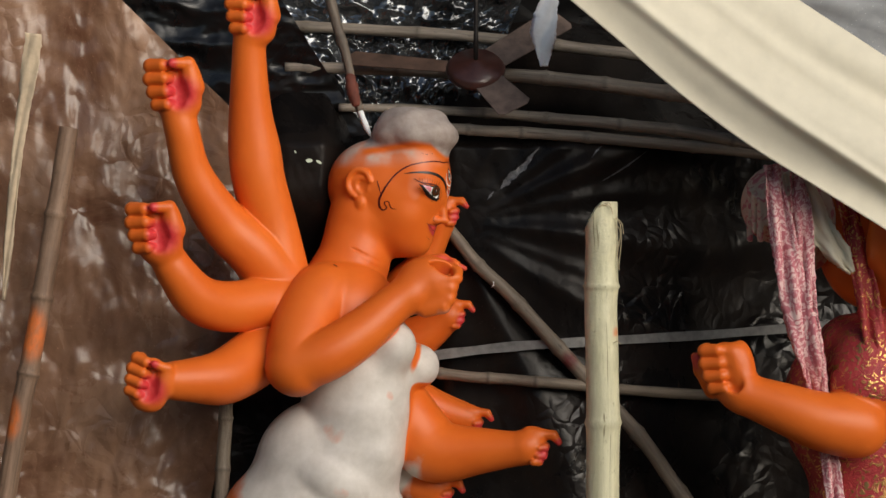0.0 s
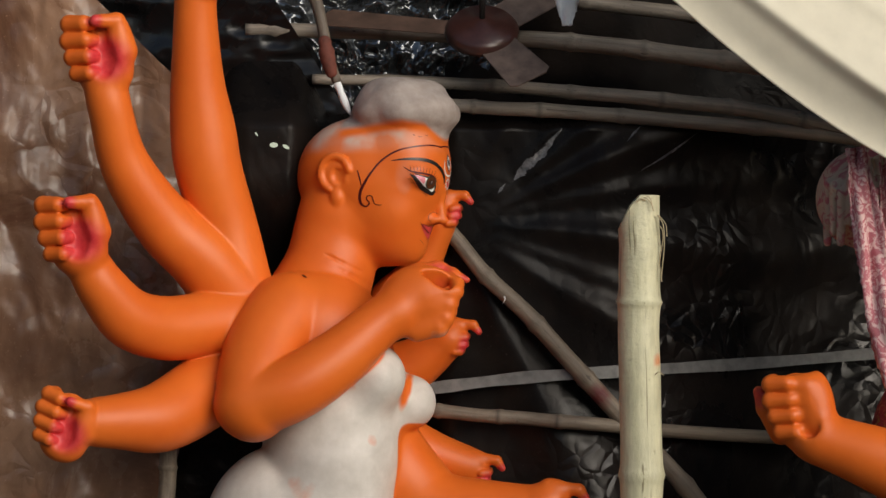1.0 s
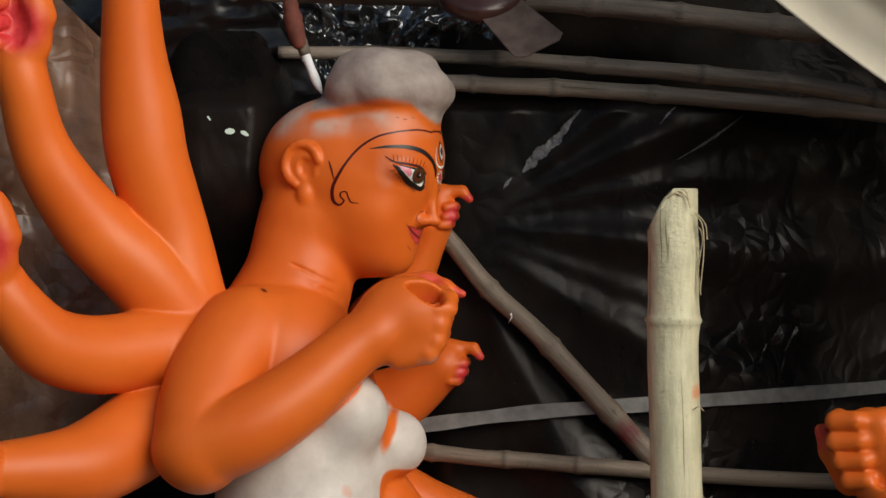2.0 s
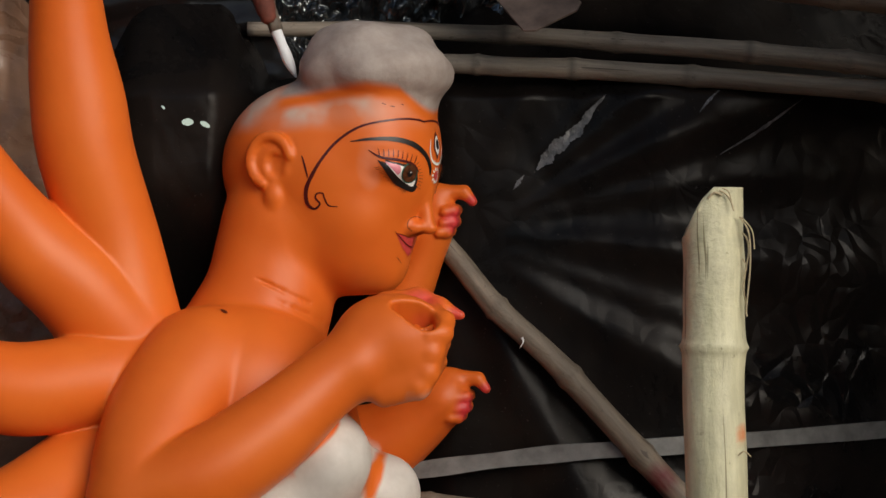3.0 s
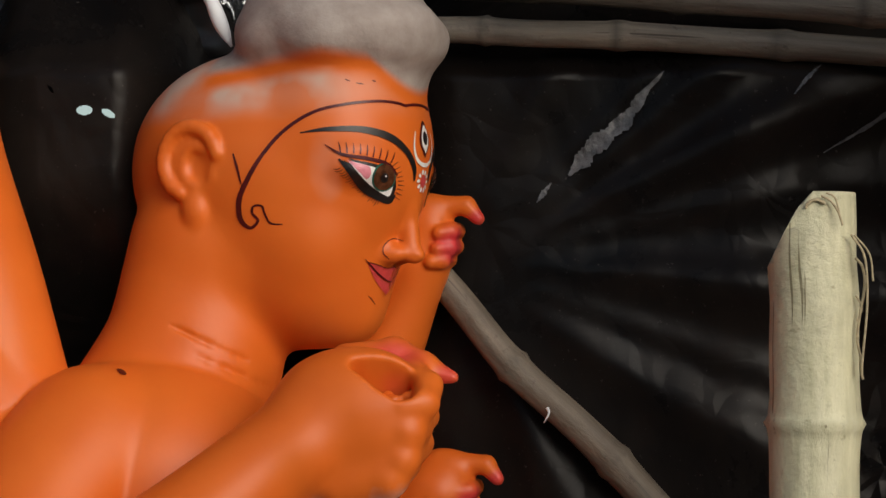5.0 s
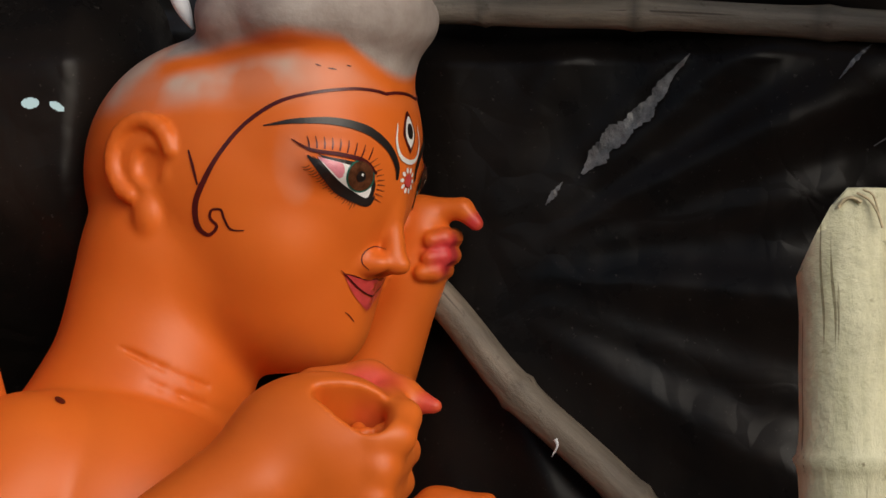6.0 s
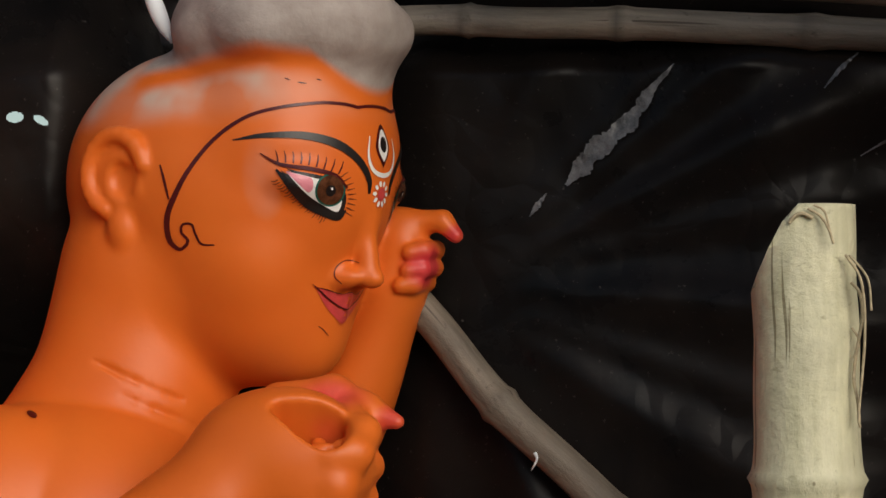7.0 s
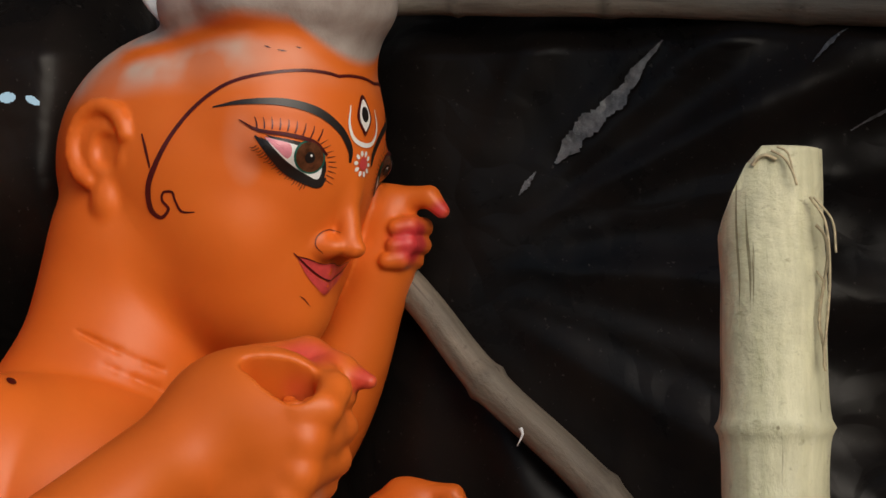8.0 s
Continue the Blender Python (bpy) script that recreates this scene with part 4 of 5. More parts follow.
        brush_strip([(0.0656, -0.0941), (0.0787, -0.0970), (0.0918, -0.1010), (0.1044, -0.1015)], [0.0008, 0.0011, 0.0011, 0.0008], 20, put(0.0018), maroon, out)
    # dot with its ring of white petals, and the upright eye above
    dot, up = -0.013, -0.026
    brush_fill(ellipse((0, dot), 0.0062, 0.0062, 0), front(0.0016), lip, out, 3)
    for i in range(10):
        w = 2 * math.pi * i / 10
        brush_fill(ellipse((0.0102 * math.cos(w), dot + 0.0102 * math.sin(w)), 0.0030, 0.0021, w, 10), front(0.0012), white, out, 2)
    brush_strip([(0.020, 0.068 + up), (0.023, 0.050 + up), (0.016, 0.036 + up), (0, 0.031 + up), (-0.016, 0.036 + up), (-0.023, 0.050 + up), (-0.020, 0.068 + up)], [0.001, 0.003, 0.0042, 0.0048, 0.0042, 0.003, 0.001], 30, front(0.0012), white, out)
    for half, rise, slot, lift in ((0.0105, 0.021, maroon, 0.0012), (0.0075, 0.016, white, 0.0016)):
        brush_fill(closed([(0, 0.060 - rise + up), (half, 0.054 + up), (half, 0.064 + up), (0, 0.060 + rise + up), (-half, 0.064 + up), (-half, 0.054 + up)], 28), front(lift), slot, out)
    brush_fill(ellipse((0, 0.061 + up), 0.0055, 0.0078, 0, 18), front(0.002), black, out, 2)


def many_armed_statue():
    from mathutils.bvhtree import BVHTree
    verts, faces, masks = clay_figure()
    keep = (verts[faces[:, 0]][:, 0] > HEAD[0] - 0.25) & (verts[faces[:, 0]][:, 2] > 1.8) & (verts[faces[:, 0]][:, 0] < 0.1)
    used, inv = np.unique(faces[keep], return_inverse=True)
    tree = BVHTree.FromPolygons(verts[used].tolist(), inv.reshape(-1, 4).tolist())
    out = ([], [], [])
    paint_face(tree, out)
    n = len(verts)
    allv = np.vstack([verts, np.array([tuple(v) for v in out[0]])])
    allf = np.vstack([faces, np.array(out[1]) + n])
    masks = {k: np.concatenate([v, np.zeros(len(out[0]))]) for k, v in masks.items()}
    me = skin_mesh("clay_statue", allv, allf, masks, (SKIN, INK, MAROON, EYE_WHITE, IRIS, GREEN, PINK, LIPS, LASH))
    slots = np.zeros(len(allf), np.int32)
    slots[len(faces):] = out[2]
    me.polygons.foreach_set("material_index", slots)
    ob = new("clay_statue", me)
    tagged(ob, "unfinished many-armed clay statue, orange paint over white primer", "statue")


many_armed_statue()
tagged(box("plinth", (-0.75, -0.45, 0.0), (0.30, 0.55, 0.88), PLANK, 0.01), "rough wooden plinth under the clay statue", "plinth")


# ---- bamboo frame ----
bamboo("bamboo_post", [((0.448, -0.070, 1.214)[0], -0.07, 0.0), (0.447, -0.070, 1.214), (0.441, -0.070, 1.778), (0.441, -0.070, 2.034)], 0.0465, 0.0450, 0.36, PALE_BAMBOO,
       "pale fresh bamboo post with a chopped slanting top", 4, cut=0.075, swell=0.09, dabs=(((0.483, -0.100, 1.673), (0.010, 0.03, 0.016), "orange_dab"),),
       nodes=((0.444, -0.070, 1.797), (0.445, -0.070, 1.421), (0.443, -0.07, 1.05), (0.443, -0.07, 0.62), (0.443, -0.07, 0.2)))
bamboo("diagonal_bamboo", [(-0.030, 0.285, 2.020), (0.029, 0.283, 1.946), (0.108, 0.275, 1.850), (0.225, 0.272, 1.740), (0.376, 0.275, 1.573), (0.566, 0.300, 1.368), (0.702, 0.330, 1.185), (0.890, 0.360, 0.944)], 0.0175, 0.0225, 0.155, BAMBOO,
       "weathered bamboo pole leaning aslant across the black sheet", 5, dabs=(((0.370, 0.260, 1.575), (0.030, 0.05, 0.030), "red_dab"),),
       nodes=((0.107, 0.275, 1.850), (0.225, 0.272, 1.740), (0.335, 0.272, 1.615), (0.442, 0.280, 1.500), (0.566, 0.300, 1.368), (0.702, 0.330, 1.185)))
bamboo("lower_rail", [(-0.234, 0.28, 1.564), (-0.004, 0.268, 1.539), (0.193, 0.262, 1.522), (0.408, 0.275, 1.504), (0.844, 0.5, 1.464), (1.246, 0.68, 1.472)], 0.0155, 0.0165, 0.24, BAMBOO,
       "thin weathered bamboo rail across the black sheet", 6)
bamboo("short_stake", [(0.735, 0.55, 0.0), (0.792, 0.600, 1.149), (0.781, 0.600, 1.376)], 0.017, 0.0165, 0.3, BAMBOO, "short dusty bamboo stake by the black sheet", 7)
bamboo("roof_pole", [(-0.508, 0.400, 2.563), (-0.107, 0.400, 2.543), (0.294, 0.400, 2.509), (0.614, 0.420, 2.474)], 0.016, 0.018, 0.33, LIT_BAMBOO, "dusty bamboo roof pole under black plastic", 8)
bamboo("roof_pole", [(-0.463, 0.340, 2.432), (-0.106, 0.340, 2.425), (0.242, 0.330, 2.408), (0.491, 0.330, 2.381), (0.757, 0.340, 2.349)], 0.0165, 0.023, 0.20, LIT_BAMBOO, "weathered bamboo roof pole with swollen nodes", 9)
bamboo("roof_pole", [(-0.303, 0.32, 2.315), (-0.006, 0.32, 2.306), (0.276, 0.32, 2.289), (0.541, 0.34, 2.265), (0.779, 0.38, 2.238), (1.036, 0.44, 2.187)], 0.012, 0.0205, 0.20, LIT_BAMBOO, "weathered bamboo roof pole with swollen nodes", 10, off=0.8)
bamboo("roof_pole", [(-0.140, 0.290, 2.252), (0.026, 0.290, 2.250), (0.135, 0.295, 2.246), (0.287, 0.315, 2.239), (0.441, 0.338, 2.227), (0.760, 0.380, 2.204), (1.020, 0.440, 2.180)], 0.0155, 0.0175, 0.24, LIT_BAMBOO, "dusty bamboo roof pole under black plastic", 11)
bamboo("leaning_bamboo", [(-1.42, 0.0, 0.0), (-1.226, 0.030, 1.200), (-1.134, 0.060, 1.740), (-1.062, 0.100, 2.240)], 0.030, 0.0275, 0.40, WARM_BAMBOO,
       "leaning bamboo pole splashed with orange paint", 12, off=0.9, dabs=(((-1.156, 0.030, 1.661), (0.05, 0.06, 0.085), "orange_dab"), ((-1.208, 0.030, 1.422), (0.03, 0.06, 0.07), "orange_dab")))
bamboo("prop_pole", [(-0.655, 0.100, 0.360), (-0.626, 0.100, 1.194), (-0.610, 0.100, 1.499)], 0.0215, 0.019, 0.26, BAMBOO, "thin bamboo prop behind the clay statue", 13)
brush = bamboo("brush_pole", [(-0.327, 0.170, 2.660), (-0.323, 0.170, 2.615), (-0.303, 0.170, 2.534), (-0.278, 0.170, 2.453), (-0.257, 0.170, 2.355), (-0.238, 0.170, 2.296)], 0.0165, 0.011, 0.13, DUSTY_BAMBOO, "thin hanging bamboo stick with a red wrap and pale tip", 14)
v, f = tube(spline([(-0.268, 0.165, 2.405), (-0.262, 0.163, 2.370), (-0.254, 0.163, 2.335), (-0.246, 0.165, 2.308)], 14), np.array([0.006, 0.013, 0.016, 0.014, 0.017, 0.019, 0.017, 0.018, 0.016, 0.016, 0.015, 0.013, 0.013, 0.008]), 12)
part("cloth_binding", from_arrays("cloth_binding", v, f), MAROON_RAG, brush, "dark red cloth binding")
v, f = tube(spline([(-0.244, 0.170, 2.312), (-0.229, 0.170, 2.275), (-0.218, 0.170, 2.248), (-0.206, 0.170, 2.222)], 12), np.array([0.0085, 0.009, 0.0088, 0.0085, 0.008, 0.0088, 0.009, 0.0088, 0.008, 0.0065, 0.004, 0.0015]), 12)
part("tip", from_arrays("tip", v, f), RAG, brush, "pale pointed tip")


def batten():
    path = spline([(-0.152, 0.28, 1.573), (-0.004, 0.282, 1.593), (0.193, 0.285, 1.616), (0.425, 0.3, 1.631), (0.812, 0.52, 1.646), (1.25, 0.71, 1.675)], 60)
    bm = bmesh.new()
    prev = None
    for i, p in enumerate(path):
        w = 0.0135 + 0.001 * math.sin(i * 0.6)
        ring = [bm.verts.new((p[0], p[1] + dy, p[2] + dz)) for dy, dz in ((-0.006, -w), (-0.006, w), (0.006, w), (0.006, -w))]
        if prev:
            for j in range(4):
                bm.faces.new((prev[j], prev[(j + 1) % 4], ring[(j + 1) % 4], ring[j]))
        prev = ring
    me = bpy.data.meshes.new("grey_batten")
    bm.to_mesh(me)
    bm.free()
    me.materials.append(STRIP)
    tagged(new("grey_batten", me), "thin grey batten nailed across the black plastic sheet", "batten")


batten()

# ---- left brown sheet ----
def brown_shape(u, v):
    return 0.045 * field(u + 0.3 * v, v, 2.2, 2.4, 21.0, 5, True) + 0.012 * field(u - 0.6 * v, v, 6.0, 4.0, 24.0, 3, True)


def brown_sheet():
    # its upper edge runs down to the right
    nu, nv = 130, 130
    u, v = np.meshgrid(np.linspace(0, 1, nu), np.linspace(0, 1, nv))
    left, right = (-1.480, 0.250, 1.897)[0], (-0.554, 0.250, 1.899)[0]
    x = left + (right - left) * u
    top = np.interp(x, [(-0.949, 0.250, 2.621)[0], (-0.604, 0.250, 2.294)[0], (-0.555, 0.250, 2.229)[0]], [(-0.949, 0.250, 2.637)[2], (-0.604, 0.250, 2.297)[2], (-0.555, 0.250, 2.229)[2]])
    top = np.where(x < (-0.949, 0.250, 2.621)[0], (-0.949, 0.250, 2.637)[2] + ((-0.949, 0.250, 2.621)[0] - x) * 0.9, top)
    z = 0.6 + (top - 0.6) * v
    reach = np.interp(z, [(-1.281, 0.250, 1.175)[2], (-1.282, 0.250, 1.702)[2], 2.4], [((-0.675, 0.250, 1.176)[0] - left) / (right - left), 1.0, 1.0])
    x = left + (x - left) * reach
    y = 0.27 - 0.10 * (1 - u) + 1.0 * brown_shape(u, v) + 0.010 * field(x, z, 9.0, 9.0, 28.0, 4, True)
    i = np.arange(nu * nv).reshape(nv, nu)
    f = np.stack([i[:-1, :-1], i[:-1, 1:], i[1:, 1:], i[1:, :-1]], -1).reshape(-1, 4)
    ob = new("brown_sheet", from_arrays("brown_sheet", np.stack([x, y, z], -1).reshape(-1, 3), f, (BROWN_TARP,)))
    tagged(ob, "dusty brown translucent plastic sheet hung behind the arms", "plastic sheet")


brown_sheet()


def ribbon(name, points, widths, mat, label, category, seed, thick=0.002, wave=0.004, n=60, across=7):
    """A narrow hanging cloth strip."""
    rng = np.random.default_rng(seed)
    path = spline(points, n)
    w = np.interp(np.linspace(0, 1, n), np.linspace(0, 1, len(widths)), widths)
    d = np.gradient(path, axis=0)
    d /= np.linalg.norm(d, axis=1)[:, None]
    side = np.cross(d, (0, 1.0, 0))
    side /= np.linalg.norm(side, axis=1)[:, None]
    e = np.linspace(-0.5, 0.5, across)
    jag = 1 + rng.normal(0, 0.05, (n, 2))
    rows = []
    for i in range(n):
        row = []
        for q in e:
            k = jag[i, 0] if q < 0 else jag[i, 1]
            p = path[i] + side[i] * w[i] * q * k
            p[1] += wave * math.sin(q * 9 + i * 0.23 + seed) + wave * 0.6 * math.sin(q * 17 + i * 0.1)
            row.append(p)
        rows.append(row)
    v = np.array(rows).reshape(-1, 3)
    g = np.arange(n * across).reshape(n, across)
    f = np.stack([g[:-1, :-1], g[:-1, 1:], g[1:, 1:], g[1:, :-1]], -1).reshape(-1, 4)
    ob = new(name, from_arrays(name, v, f, (mat,)))
    m = ob.modifiers.new("thickness", "SOLIDIFY")
    m.thickness = thick
    return tagged(ob, label, category)


ribbon("rag_strip", [(-1.154, 0.050, 2.505), (-1.169, 0.050, 2.377), (-1.201, 0.050, 2.154), (-1.219, 0.050, 1.963), (-1.238, 0.050, 1.755)], [0.045, 0.05, 0.034, 0.028, 0.026, 0.006], BEIGE, "torn pale cloth strip hanging by the leaning bamboo", "cloth strip", 3)
ribbon("white_rag", [(0.322, 0.100, 2.706), (0.301, 0.100, 2.609), (0.286, 0.100, 2.513), (0.288, 0.100, 2.420)], [0.05, 0.055, 0.075, 0.02], RAG, "torn white plastic rag hanging near the fan", "rag", 5, 0.003, 0.008)

# ---- ceiling fan ----
def ceiling_fan():
    base = new("ceiling_fan")
    tilt = pose(*(0.095, 0.240, 2.416), 42, 0, 0)
    base.matrix_world = tilt

    def turned(rows, sides=40):
        v, f = [], []
        for r, z in rows:
            v += [(r * math.cos(w), r * math.sin(w), z) for w in np.linspace(0, 2 * math.pi, sides, endpoint=False)]
        for i in range(len(rows) - 1):
            for j in range(sides):
                k = (j + 1) % sides
                f.append((i * sides + j, i * sides + k, (i + 1) * sides + k, (i + 1) * sides + j))
        f.append(tuple(range(sides))[::-1])
        f.append(tuple((len(rows) - 1) * sides + j for j in range(sides)))
        return v, f
    v, f = turned([(0.050, -0.024), (0.057, -0.022), (0.059, -0.014), (0.074, -0.013), (0.085, -0.004), (0.085, 0.012), (0.074, 0.026), (0.030, 0.030), (0.014, 0.040)])
    part("motor_housing", from_arrays("motor_housing", v, f), FAN_PAINT, base, "glossy dark brown motor housing")
    v, f = tube([(0, 0.0, 0.03), (0, 0.05, 0.09), (0, 0.14, 0.20), (0, 0.25, 0.34)], 0.007, 12)
    part("down_rod", from_arrays("down_rod", v, f), STEEL, base)

    def blade(name, angle, l0, l1, w0, w1, mat, label):
        bm = bmesh.new()
        outline = [(l0, -w0 / 2), (l1 - 0.012, -w1 / 2), (l1, -w1 / 2 + 0.015), (l1, w1 / 2 - 0.015), (l1 - 0.012, w1 / 2), (l0, w0 / 2)]
        vs = [bm.verts.new((x, y, 0.006 + 0.12 * y)) for x, y in outline]
        fc = bm.faces.new(vs)
        ex = bmesh.ops.extrude_face_region(bm, geom=[fc])
        for q in ex["geom"]:
            if isinstance(q, bmesh.types.BMVert):
                q.co.z += 0.003
        bmesh.ops.recalc_face_normals(bm, faces=bm.faces[:])
        ob = part(name, bm, mat, base, label)
        smooth(ob.data, False)
        ob.matrix_parent_inverse = Matrix()
        ob.matrix_basis = pose(0, 0, 0, 0, 0, angle)
        return ob
    blade("blade", 172, 0.085, 0.37, 0.062, 0.075, RUST, "rusty brown fan blade")
    blade("blade", 44, 0.075, 0.36, 0.085, 0.10, FAN_BLADE, "dusty brown fan blade")
    blade("blade", -58, 0.05, 0.215, 0.085, 0.105, FAN_BLADE, "dusty scratched fan blade")
    tagged(base, "old dark brown ceiling fan with dusty blades", "ceiling fan")


ceiling_fan()

# ---- roof ----
def roof_shape(u, v):
    return 0.04 * field(u, v, 5.0, 3.0, 31.0, 4, True)


sheet("roof_sheet", [(-1.9, 0.62, 2.38), (2.4, 1.10, 2.26), (2.4, 0.62, 2.95), (-1.9, 0.40, 2.95)], 150, 60, roof_shape, ROOF_TARP, "black plastic roof sheet sagging over bamboo poles", "roof sheet", "structure")
# Front panel is added above the view, to hold back overhead sky light.
sheet("roof_front", [(-2.6, 0.70, 2.93), (2.6, 0.70, 2.93), (2.6, 0.05, 3.1), (-2.6, 0.05, 3.1)], 60, 40, roof_shape, ROOF_TARP, "black roof sheet added out of view to block the sky overhead", "roof sheet", "structure")


def crumple_shape(u, v):
    return 0.05 * field(u, v, 6.0, 4.0, 41.0, 4, True)


# The bright streaks here are reflections coloured into the black plastic.
sheet("glint_sheet", [(-0.325, 0.440, 2.251), (0.079, 0.500, 2.284), (0.246, 0.460, 2.679), (-0.528, 0.440, 2.674)], 150, 90, crumple_shape, GLINT_PLASTIC, "crumpled black plastic under the roof, daylight glints put into its colour", "plastic sheet")

# dark hanging fold of roof plastic on the left of the shiny part
sheet("dark_fold", [(-0.808, 0.400, 2.125), (-0.222, 0.360, 2.240), (-0.503, 0.320, 2.679), (-1.000, 0.320, 2.727)], 80, 60, lambda u, v: 0.03 * field(u, v, 2.0, 5.0, 47.0, 4, True), FOLD_TARP, "black plastic fold sagging from the roof", "plastic sheet")

# ---- cream cloth ----
def cream_cloth():
    nu, nv = 160, 90
    u, v = np.meshgrid(np.linspace(0, 1, nu), np.linspace(0, 1, nv))
    low = spline([(0.268, -0.250, 2.635), (0.459, -0.250, 2.476), (0.634, -0.260, 2.323), (0.815, -0.280, 2.185), (0.995, -0.300, 2.072), (1.204, -0.320, 1.943), (1.457, -0.340, 1.786)], nu)
    high = spline([(0.705, -0.150, 2.833), (0.845, -0.150, 2.679), (0.999, -0.160, 2.570), (1.106, -0.170, 2.500), (1.212, -0.180, 2.430), (1.382, -0.180, 2.322), (1.568, -0.180, 2.215)], nu)
    p = low[None] * (1 - v[..., None]) + high[None] * v[..., None]
    folds = (0.010 + 0.020 * u) * np.sin(2 * math.pi * (1.7 * v + 0.22 * np.sin(2.2 * u + 1))) + 0.002 * np.sin(2 * math.pi * (4.1 * v + 0.6 * u)) * u
    p[..., 1] += folds - 0.04 * np.sin(math.pi * v) + 0.004 * field(u, v, 2.5, 5, 51.0, 2) - (0.012 + 0.012 * u) * (np.exp(-((v - 0.25 - 0.04 * np.sin(4 * u)) / 0.045) ** 2) + 0.7 * np.exp(-((v - 0.62) / 0.06) ** 2))
    p[..., 2] += 0.3 * folds
    i = np.arange(nu * nv).reshape(nv, nu)
    f = np.stack([i[:-1, :-1], i[:-1, 1:], i[1:, 1:], i[1:, :-1]], -1).reshape(-1, 4)
    ob = new("cream_cloth", from_arrays("cream_cloth", p.reshape(-1, 3), f, (CREAM,)))
    m = ob.modifiers.new("thickness", "SOLIDIFY")
    m.thickness = 0.004
    tagged(ob, "large cream cotton cloth draped aslant in folds", "cloth")


cream_cloth()
sheet("grey_sheet", [(0.902, 0.050, 2.367), (2.62, 0.05, 1.95), (2.62, 0.0, 2.75), (0.895, 0.000, 2.743)], 50, 40, lambda u, v: 0.02 * field(u, v, 6, 4, 61.0, 4, True), GREY_TARP, "grey plastic sheet above the cream cloth", "plastic sheet")

# ---- the wrapped figure ----
def wrapped_statue():
    form = Form((0.60, -0.35, 0.86), (1.72, 0.42, 2.30), 0.005)
    form.egg((1.216, 0.060, 1.922), (0.155, 0.14, 0.19), None, 0.02)
    form.limb([((1.288, 0.060, 1.778), 0.08), ((1.289, 0.060, 1.682), 0.09)], 0.03)
    form.egg((1.208, 0.100, 1.456), (0.240, 0.15, 0.26), None, 0.04)
    form.egg((1.142, 0.040, 1.619), (0.085, 0.10, 0.10), None, 0.03)
    form.egg((1.265, 0.100, 1.167), (0.22, 0.16, 0.40), None, 0.05)
    form.egg((1.219, 0.060, 0.852), (0.26, 0.2, 0.4), None, 0.05)
    form.limb([((1.195, -0.020, 1.621), 0.09), ((1.173, -0.060, 1.513), 0.09)], 0.03)
    form.limb([((1.149, -0.110, 1.411), 0.080), ((1.037, -0.130, 1.431), 0.070), ((0.936, -0.130, 1.467), 0.058), ((0.844, -0.120, 1.500), 0.047), ((0.814, -0.115, 1.515), 0.046)], 0.02)
    fist(form, (0.782, -0.105, 1.574), (-0.18, 0, 1), (-1, 0, -0.12), (0.1, -1, 0), 1.12, None, False)
    form.bar((0.798, -0.130, 1.617), (0.823, -0.125, 1.544), 0.030, 0.036, 0.02)
    form.bar((0.753, -0.060, 1.512), (0.717, -0.070, 1.567), 0.026, 0.020, 0.02)
    form.bar((0.717, -0.070, 1.567), (0.701, -0.085, 1.604), 0.019, 0.013, 0.008)
    form.limb([((1.260, -0.020, 1.800), 0.060), ((1.225, -0.130, 1.905), 0.056), ((1.235, -0.150, 2.020), 0.050)], 0.01)
    verts, faces = form.skin()
    z = np.zeros(len(verts))
    nail = 1 - step_up(np.linalg.norm(verts - np.array((0.702, -0.090, 1.592)), axis=1), 0.012, 0.035)
    me = skin_mesh("draped_statue", verts, faces, dict(bare=z, rose=0.8 * nail, crown=z, mist=z), (SKIN, BROCADE))
    c = verts[faces].mean(1)
    arm = np.zeros(len(c), bool)
    for (a, ra), (b, rb) in ((((1.165, -0.110, 1.410), 0.086), ((1.037, -0.130, 1.431), 0.080)), (((1.037, -0.130, 1.431), 0.080), ((0.936, -0.130, 1.467), 0.068)), (((0.936, -0.130, 1.467), 0.068), ((0.805, -0.120, 1.515), 0.056))):
        a, b = np.array(a), np.array(b)
        t = np.clip(((c - a) @ (b - a)) / ((b - a) @ (b - a)), 0, 1)
        arm |= np.linalg.norm(c - a - t[:, None] * (b - a), axis=1) < ra + (rb - ra) * t + 0.012
    head = c[:, 2] > (1.135, 0.000, 1.739)[2]
    wrist = c[:, 0] < (0.878, -0.100, 1.499)[0]
    me.polygons.foreach_set("material_index", np.where(arm | head | wrist, 0, 1).astype(np.int32))
    tagged(new("draped_statue", me), "orange clay statue draped in red and gold brocade", "statue")


wrapped_statue()
tagged(box("plinth", (0.95, -0.35, 0.0), (1.75, 0.5, 0.9), PLANK, 0.01), "rough wooden plinth under the draped statue", "plinth")


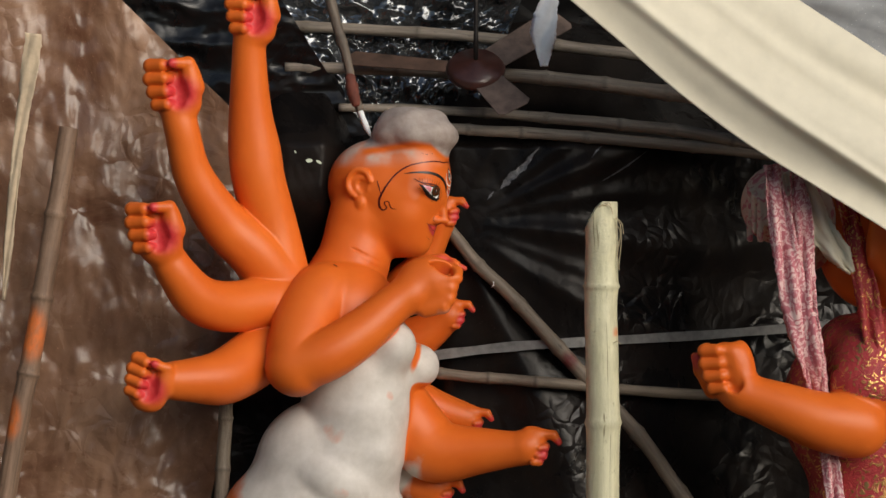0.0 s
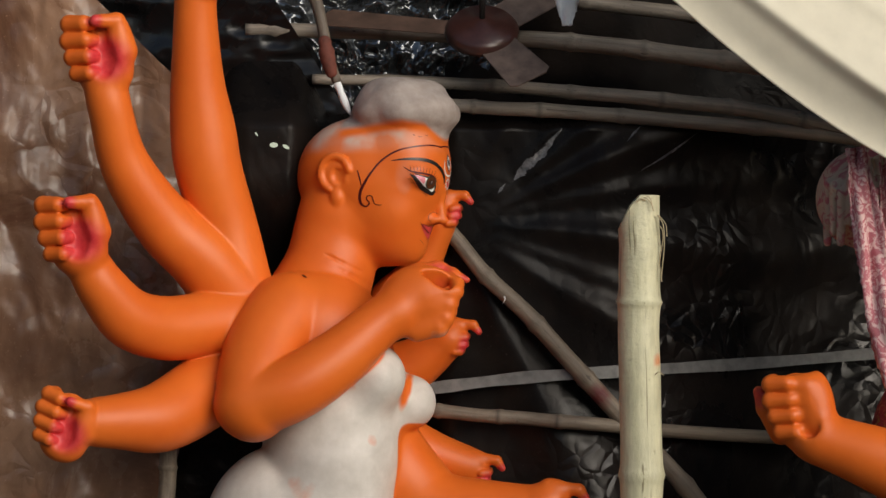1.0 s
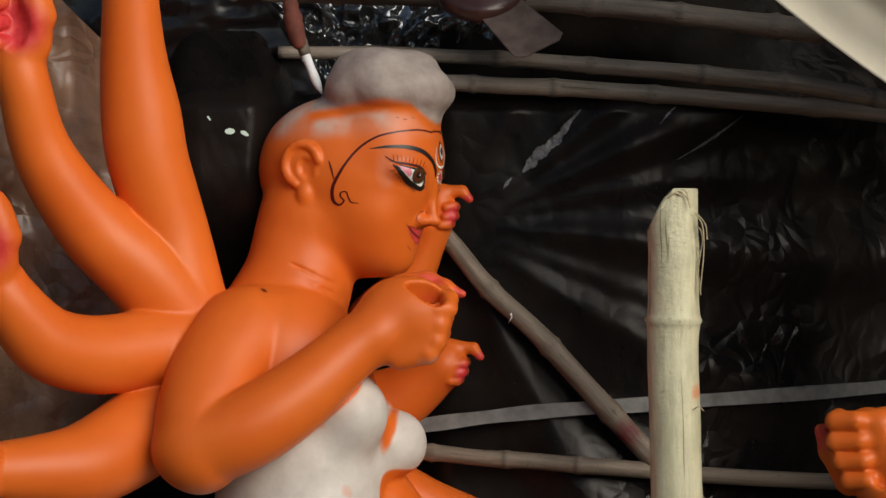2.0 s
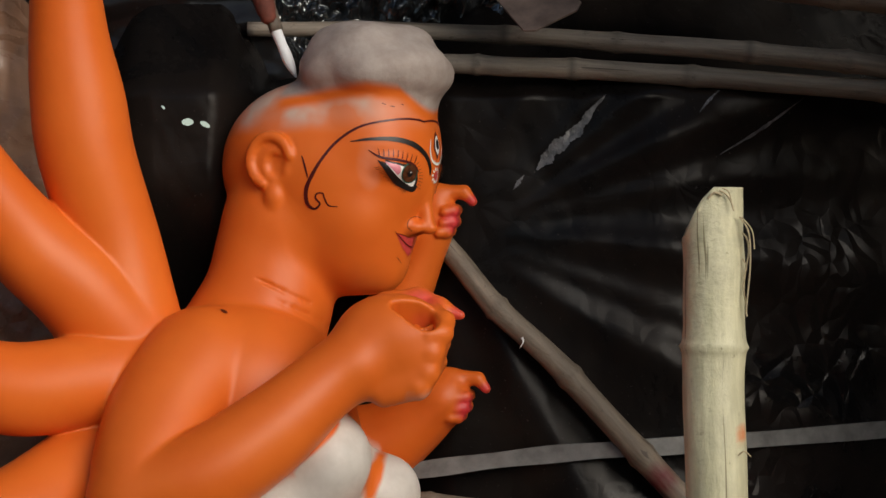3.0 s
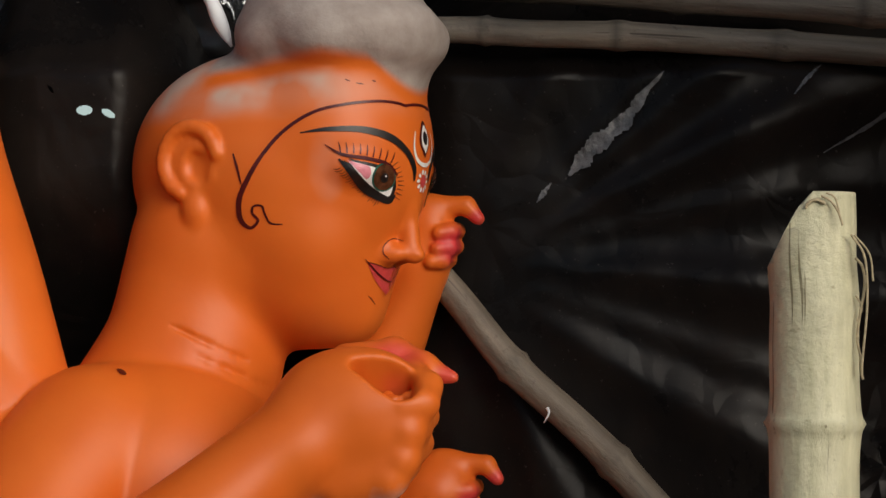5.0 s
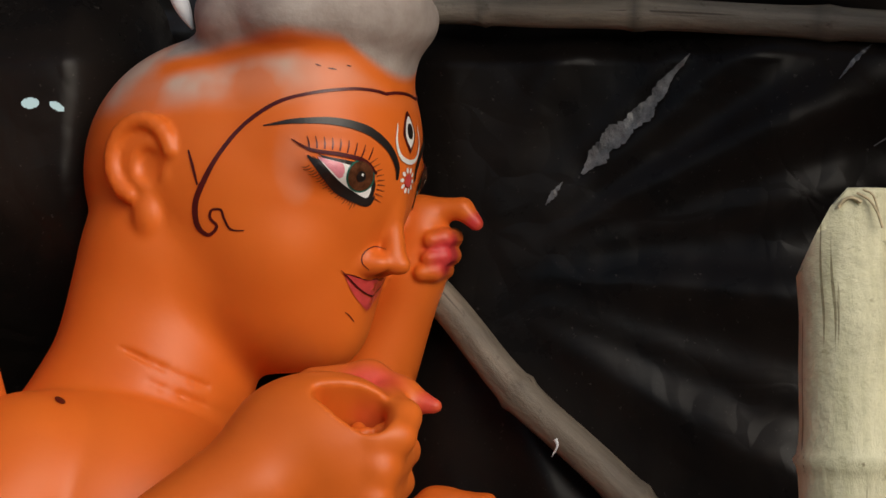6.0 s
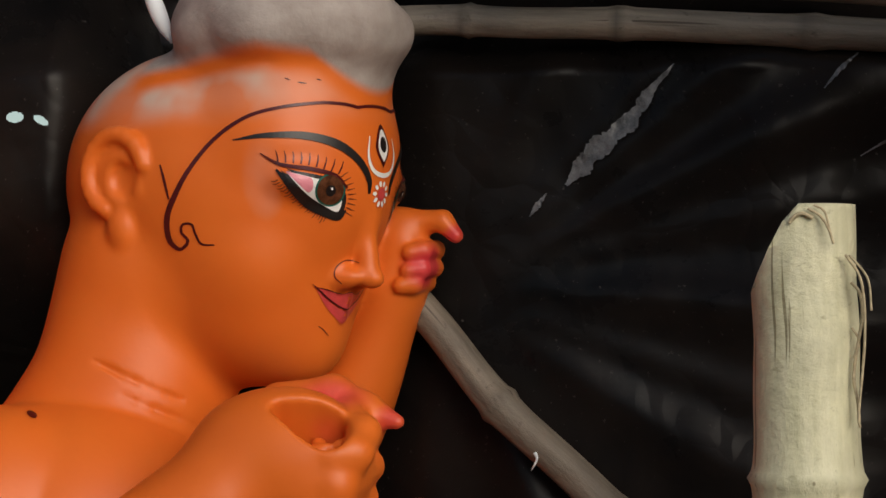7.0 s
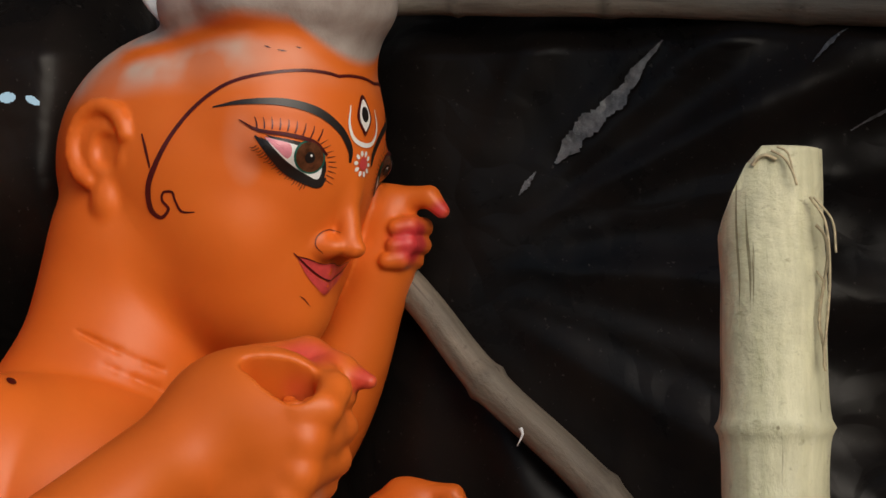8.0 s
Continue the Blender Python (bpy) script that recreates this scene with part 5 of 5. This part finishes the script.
def head_wrap():
    form = Form((0.75, -0.25, 1.75), (1.25, 0.35, 2.25), 0.005)
    form.egg((0.944, 0.000, 2.028), (0.108, 0.10, 0.112), None, 0.02)
    form.egg((1.027, 0.020, 1.969), (0.08, 0.09, 0.13), None, 0.03)
    form.egg((0.926, -0.020, 1.999), (0.07, 0.06, 0.05), None, 0.02)
    # gathered pleats running down from the knot
    knot = np.array((0.954, -0.070, 2.124))
    for i in range(13):
        w = -0.5 + 3.3 * i / 12
        foot = np.array((0.948, -0.030, 2.007)) + np.array([-0.090 * math.sin(w), -0.080 * math.cos(w), -0.055 + 0.025 * math.sin(i * 2.1)])
        mid = (knot + foot) / 2 + np.array([-0.050 * math.sin(w), -0.055 * math.cos(w), 0.012])
        form.bar(knot, mid, 0.009, 0.012, 0.004)
        form.bar(mid, foot, 0.012, 0.009, 0.004)
    v, f = form.skin()
    tagged(new("head_wrap", skin_mesh("head_wrap", v, f, {}, (WRAP,))), "beige cotton cloth bundled over the statue's head", "cloth wrap")


head_wrap()
ribbon("lace_scarf", [(0.899, -0.160, 2.134), (0.909, -0.170, 2.059), (0.937, -0.170, 1.905), (0.969, -0.170, 1.750), (1.012, -0.140, 1.595), (1.056, -0.060, 1.481)], [0.04, 0.055, 0.07, 0.085, 0.07, 0.04], LACE, "pink printed lace scarf hanging from the head wrap", "scarf", 7, 0.003, 0.010, 80, 13)
ribbon("lace_scarf", [(0.967, -0.150, 2.122), (0.982, -0.160, 1.998), (0.993, -0.160, 1.874), (1.004, -0.160, 1.719), (1.034, -0.100, 1.531), (1.069, -0.080, 1.358), (1.089, -0.100, 1.188)], [0.035, 0.06, 0.05, 0.05, 0.06, 0.05, 0.05], LACE, "pink printed lace scarf end hanging down the garment", "scarf", 9, 0.003, 0.010, 80, 11)


ribbon("cream_drape", [(0.958, -0.130, 2.122), (0.997, -0.130, 2.045), (1.044, -0.130, 1.952), (1.091, -0.130, 1.890), (1.128, -0.120, 1.840)], [0.05, 0.08, 0.075, 0.06, 0.02], CREAM, "cream cloth end draped over the statue's face", "cloth", 11, 0.003, 0.012, 50, 11)
ribbon("red_veil", [(1.107, -0.120, 2.053), (1.134, -0.120, 1.936), (1.162, -0.120, 1.812), (1.186, -0.120, 1.688), (1.210, -0.120, 1.563)], [0.05, 0.055, 0.06, 0.065, 0.07], BROCADE, "dark red gold-threaded veil beside the statue's face", "veil", 13, 0.003, 0.008, 50, 11)


def twine():
    for pts, r in (([(0.478, -0.105, 1.989), (0.491, -0.108, 1.966), (0.493, -0.105, 1.919), (0.487, -0.105, 1.857), (0.488, -0.105, 1.844)], 0.0012),
                   ([(0.481, -0.105, 1.989), (0.496, -0.105, 1.969), (0.499, -0.108, 1.942)], 0.001),
                   ([(0.432, -0.116, 2.016), (0.437, -0.117, 2.022), (0.444, -0.117, 2.024), (0.452, -0.117, 2.020)], 0.0016),
                   ([(0.448, -0.118, 2.028), (0.458, -0.118, 2.022), (0.465, -0.118, 2.011), (0.469, -0.118, 1.998)], 0.0012),
                   ([(0.453, -0.118, 2.031), (0.462, -0.118, 2.025), (0.467, -0.118, 2.005)], 0.001),
                   ([(0.482, -0.100, 1.966), (0.489, -0.100, 1.957), (0.491, -0.100, 1.938), (0.486, -0.100, 1.909), (0.483, -0.100, 1.885), (0.486, -0.100, 1.866), (0.487, -0.100, 1.848)], 0.0014),
                   ([(0.482, -0.100, 1.928), (0.488, -0.100, 1.916), (0.483, -0.100, 1.902)], 0.001),
                   ([(0.473, -0.112, 1.642), (0.482, -0.116, 1.648), (0.492, -0.105, 1.640)], 0.0011)):
        v, f = tube(spline(pts, 24), r, 6)
        ob = new("twine", from_arrays("twine", v, f, (TWINE,)))
        tagged(ob, "frayed straw twine end hanging on the pale post", "twine", "twine ends on the post")


twine()


def pale_fleck():
    tagged(new("pale_fleck", from_arrays("pale_fleck", *tube(spline([(0.147, 0.246, 1.806), (0.149, 0.246, 1.799), (0.143, 0.248, 1.788)], 8), np.linspace(0.0022, 0.0006, 8), 6), (RAG,))), "pale shred of plastic stuck on the leaning bamboo", "shred")


pale_fleck()


def scuff():
    """Scrapes where the film is lifted: ragged strips lying on the sheet."""
    rng = np.random.default_rng(3)
    for pts, w in (([(0.284, 2.200), (0.258, 2.171), (0.238, 2.143), (0.211, 2.121), (0.188, 2.098), (0.170, 2.078)], [0.001, 0.010, 0.017, 0.022, 0.020, 0.003]),
                   ([(0.150, 2.070), (0.140, 2.057), (0.132, 2.046)], [0.001, 0.007, 0.001]),
                   ([(0.611, 2.197), (0.537, 2.143), (0.470, 2.102)], [0.001, 0.006, 0.001]),
                   ([(0.470, 2.208), (0.452, 2.190), (0.436, 2.170)], [0.001, 0.005, 0.001])):
        n, m = 60, 9
        path = spline([(a, 0, b) for a, b in pts], n)[:, (0, 2)]
        ww = np.interp(np.linspace(0, 1, n), np.linspace(0, 1, len(w)), w)
        jag = 1 + 0.12 * rng.normal(0, 1, (n, 2)) + 0.25 * np.sin(np.arange(n) * 0.55)[:, None] * (0.4, 1)
        x, z = np.zeros((n, m)), np.zeros((n, m))
        for i in range(n):
            for k, q in enumerate(np.linspace(-0.5, 0.5, m)):
                j = ww[i] * q * (jag[i, 0] if q < 0 else jag[i, 1])
                x[i, k], z[i, k] = path[i, 0] + j * 0.78, path[i, 1] - j * 0.62
        y = back_y(x, z) - 0.004 - 0.0022 * np.abs(field(x, z, 90.0, 60.0, 71.0, 3))
        g = np.arange(n * m).reshape(n, m)
        f = np.stack([g[:-1, :-1], g[:-1, 1:], g[1:, 1:], g[1:, :-1]], -1).reshape(-1, 4)
        ob = new("plastic_tear", from_arrays("plastic_tear", np.stack([x, y, z], -1).reshape(-1, 3), f, (FILM,)))
        tagged(ob, "pale lifted scrape of film on the black plastic sheet", "plastic film", "scrapes on the sheet")


scuff()
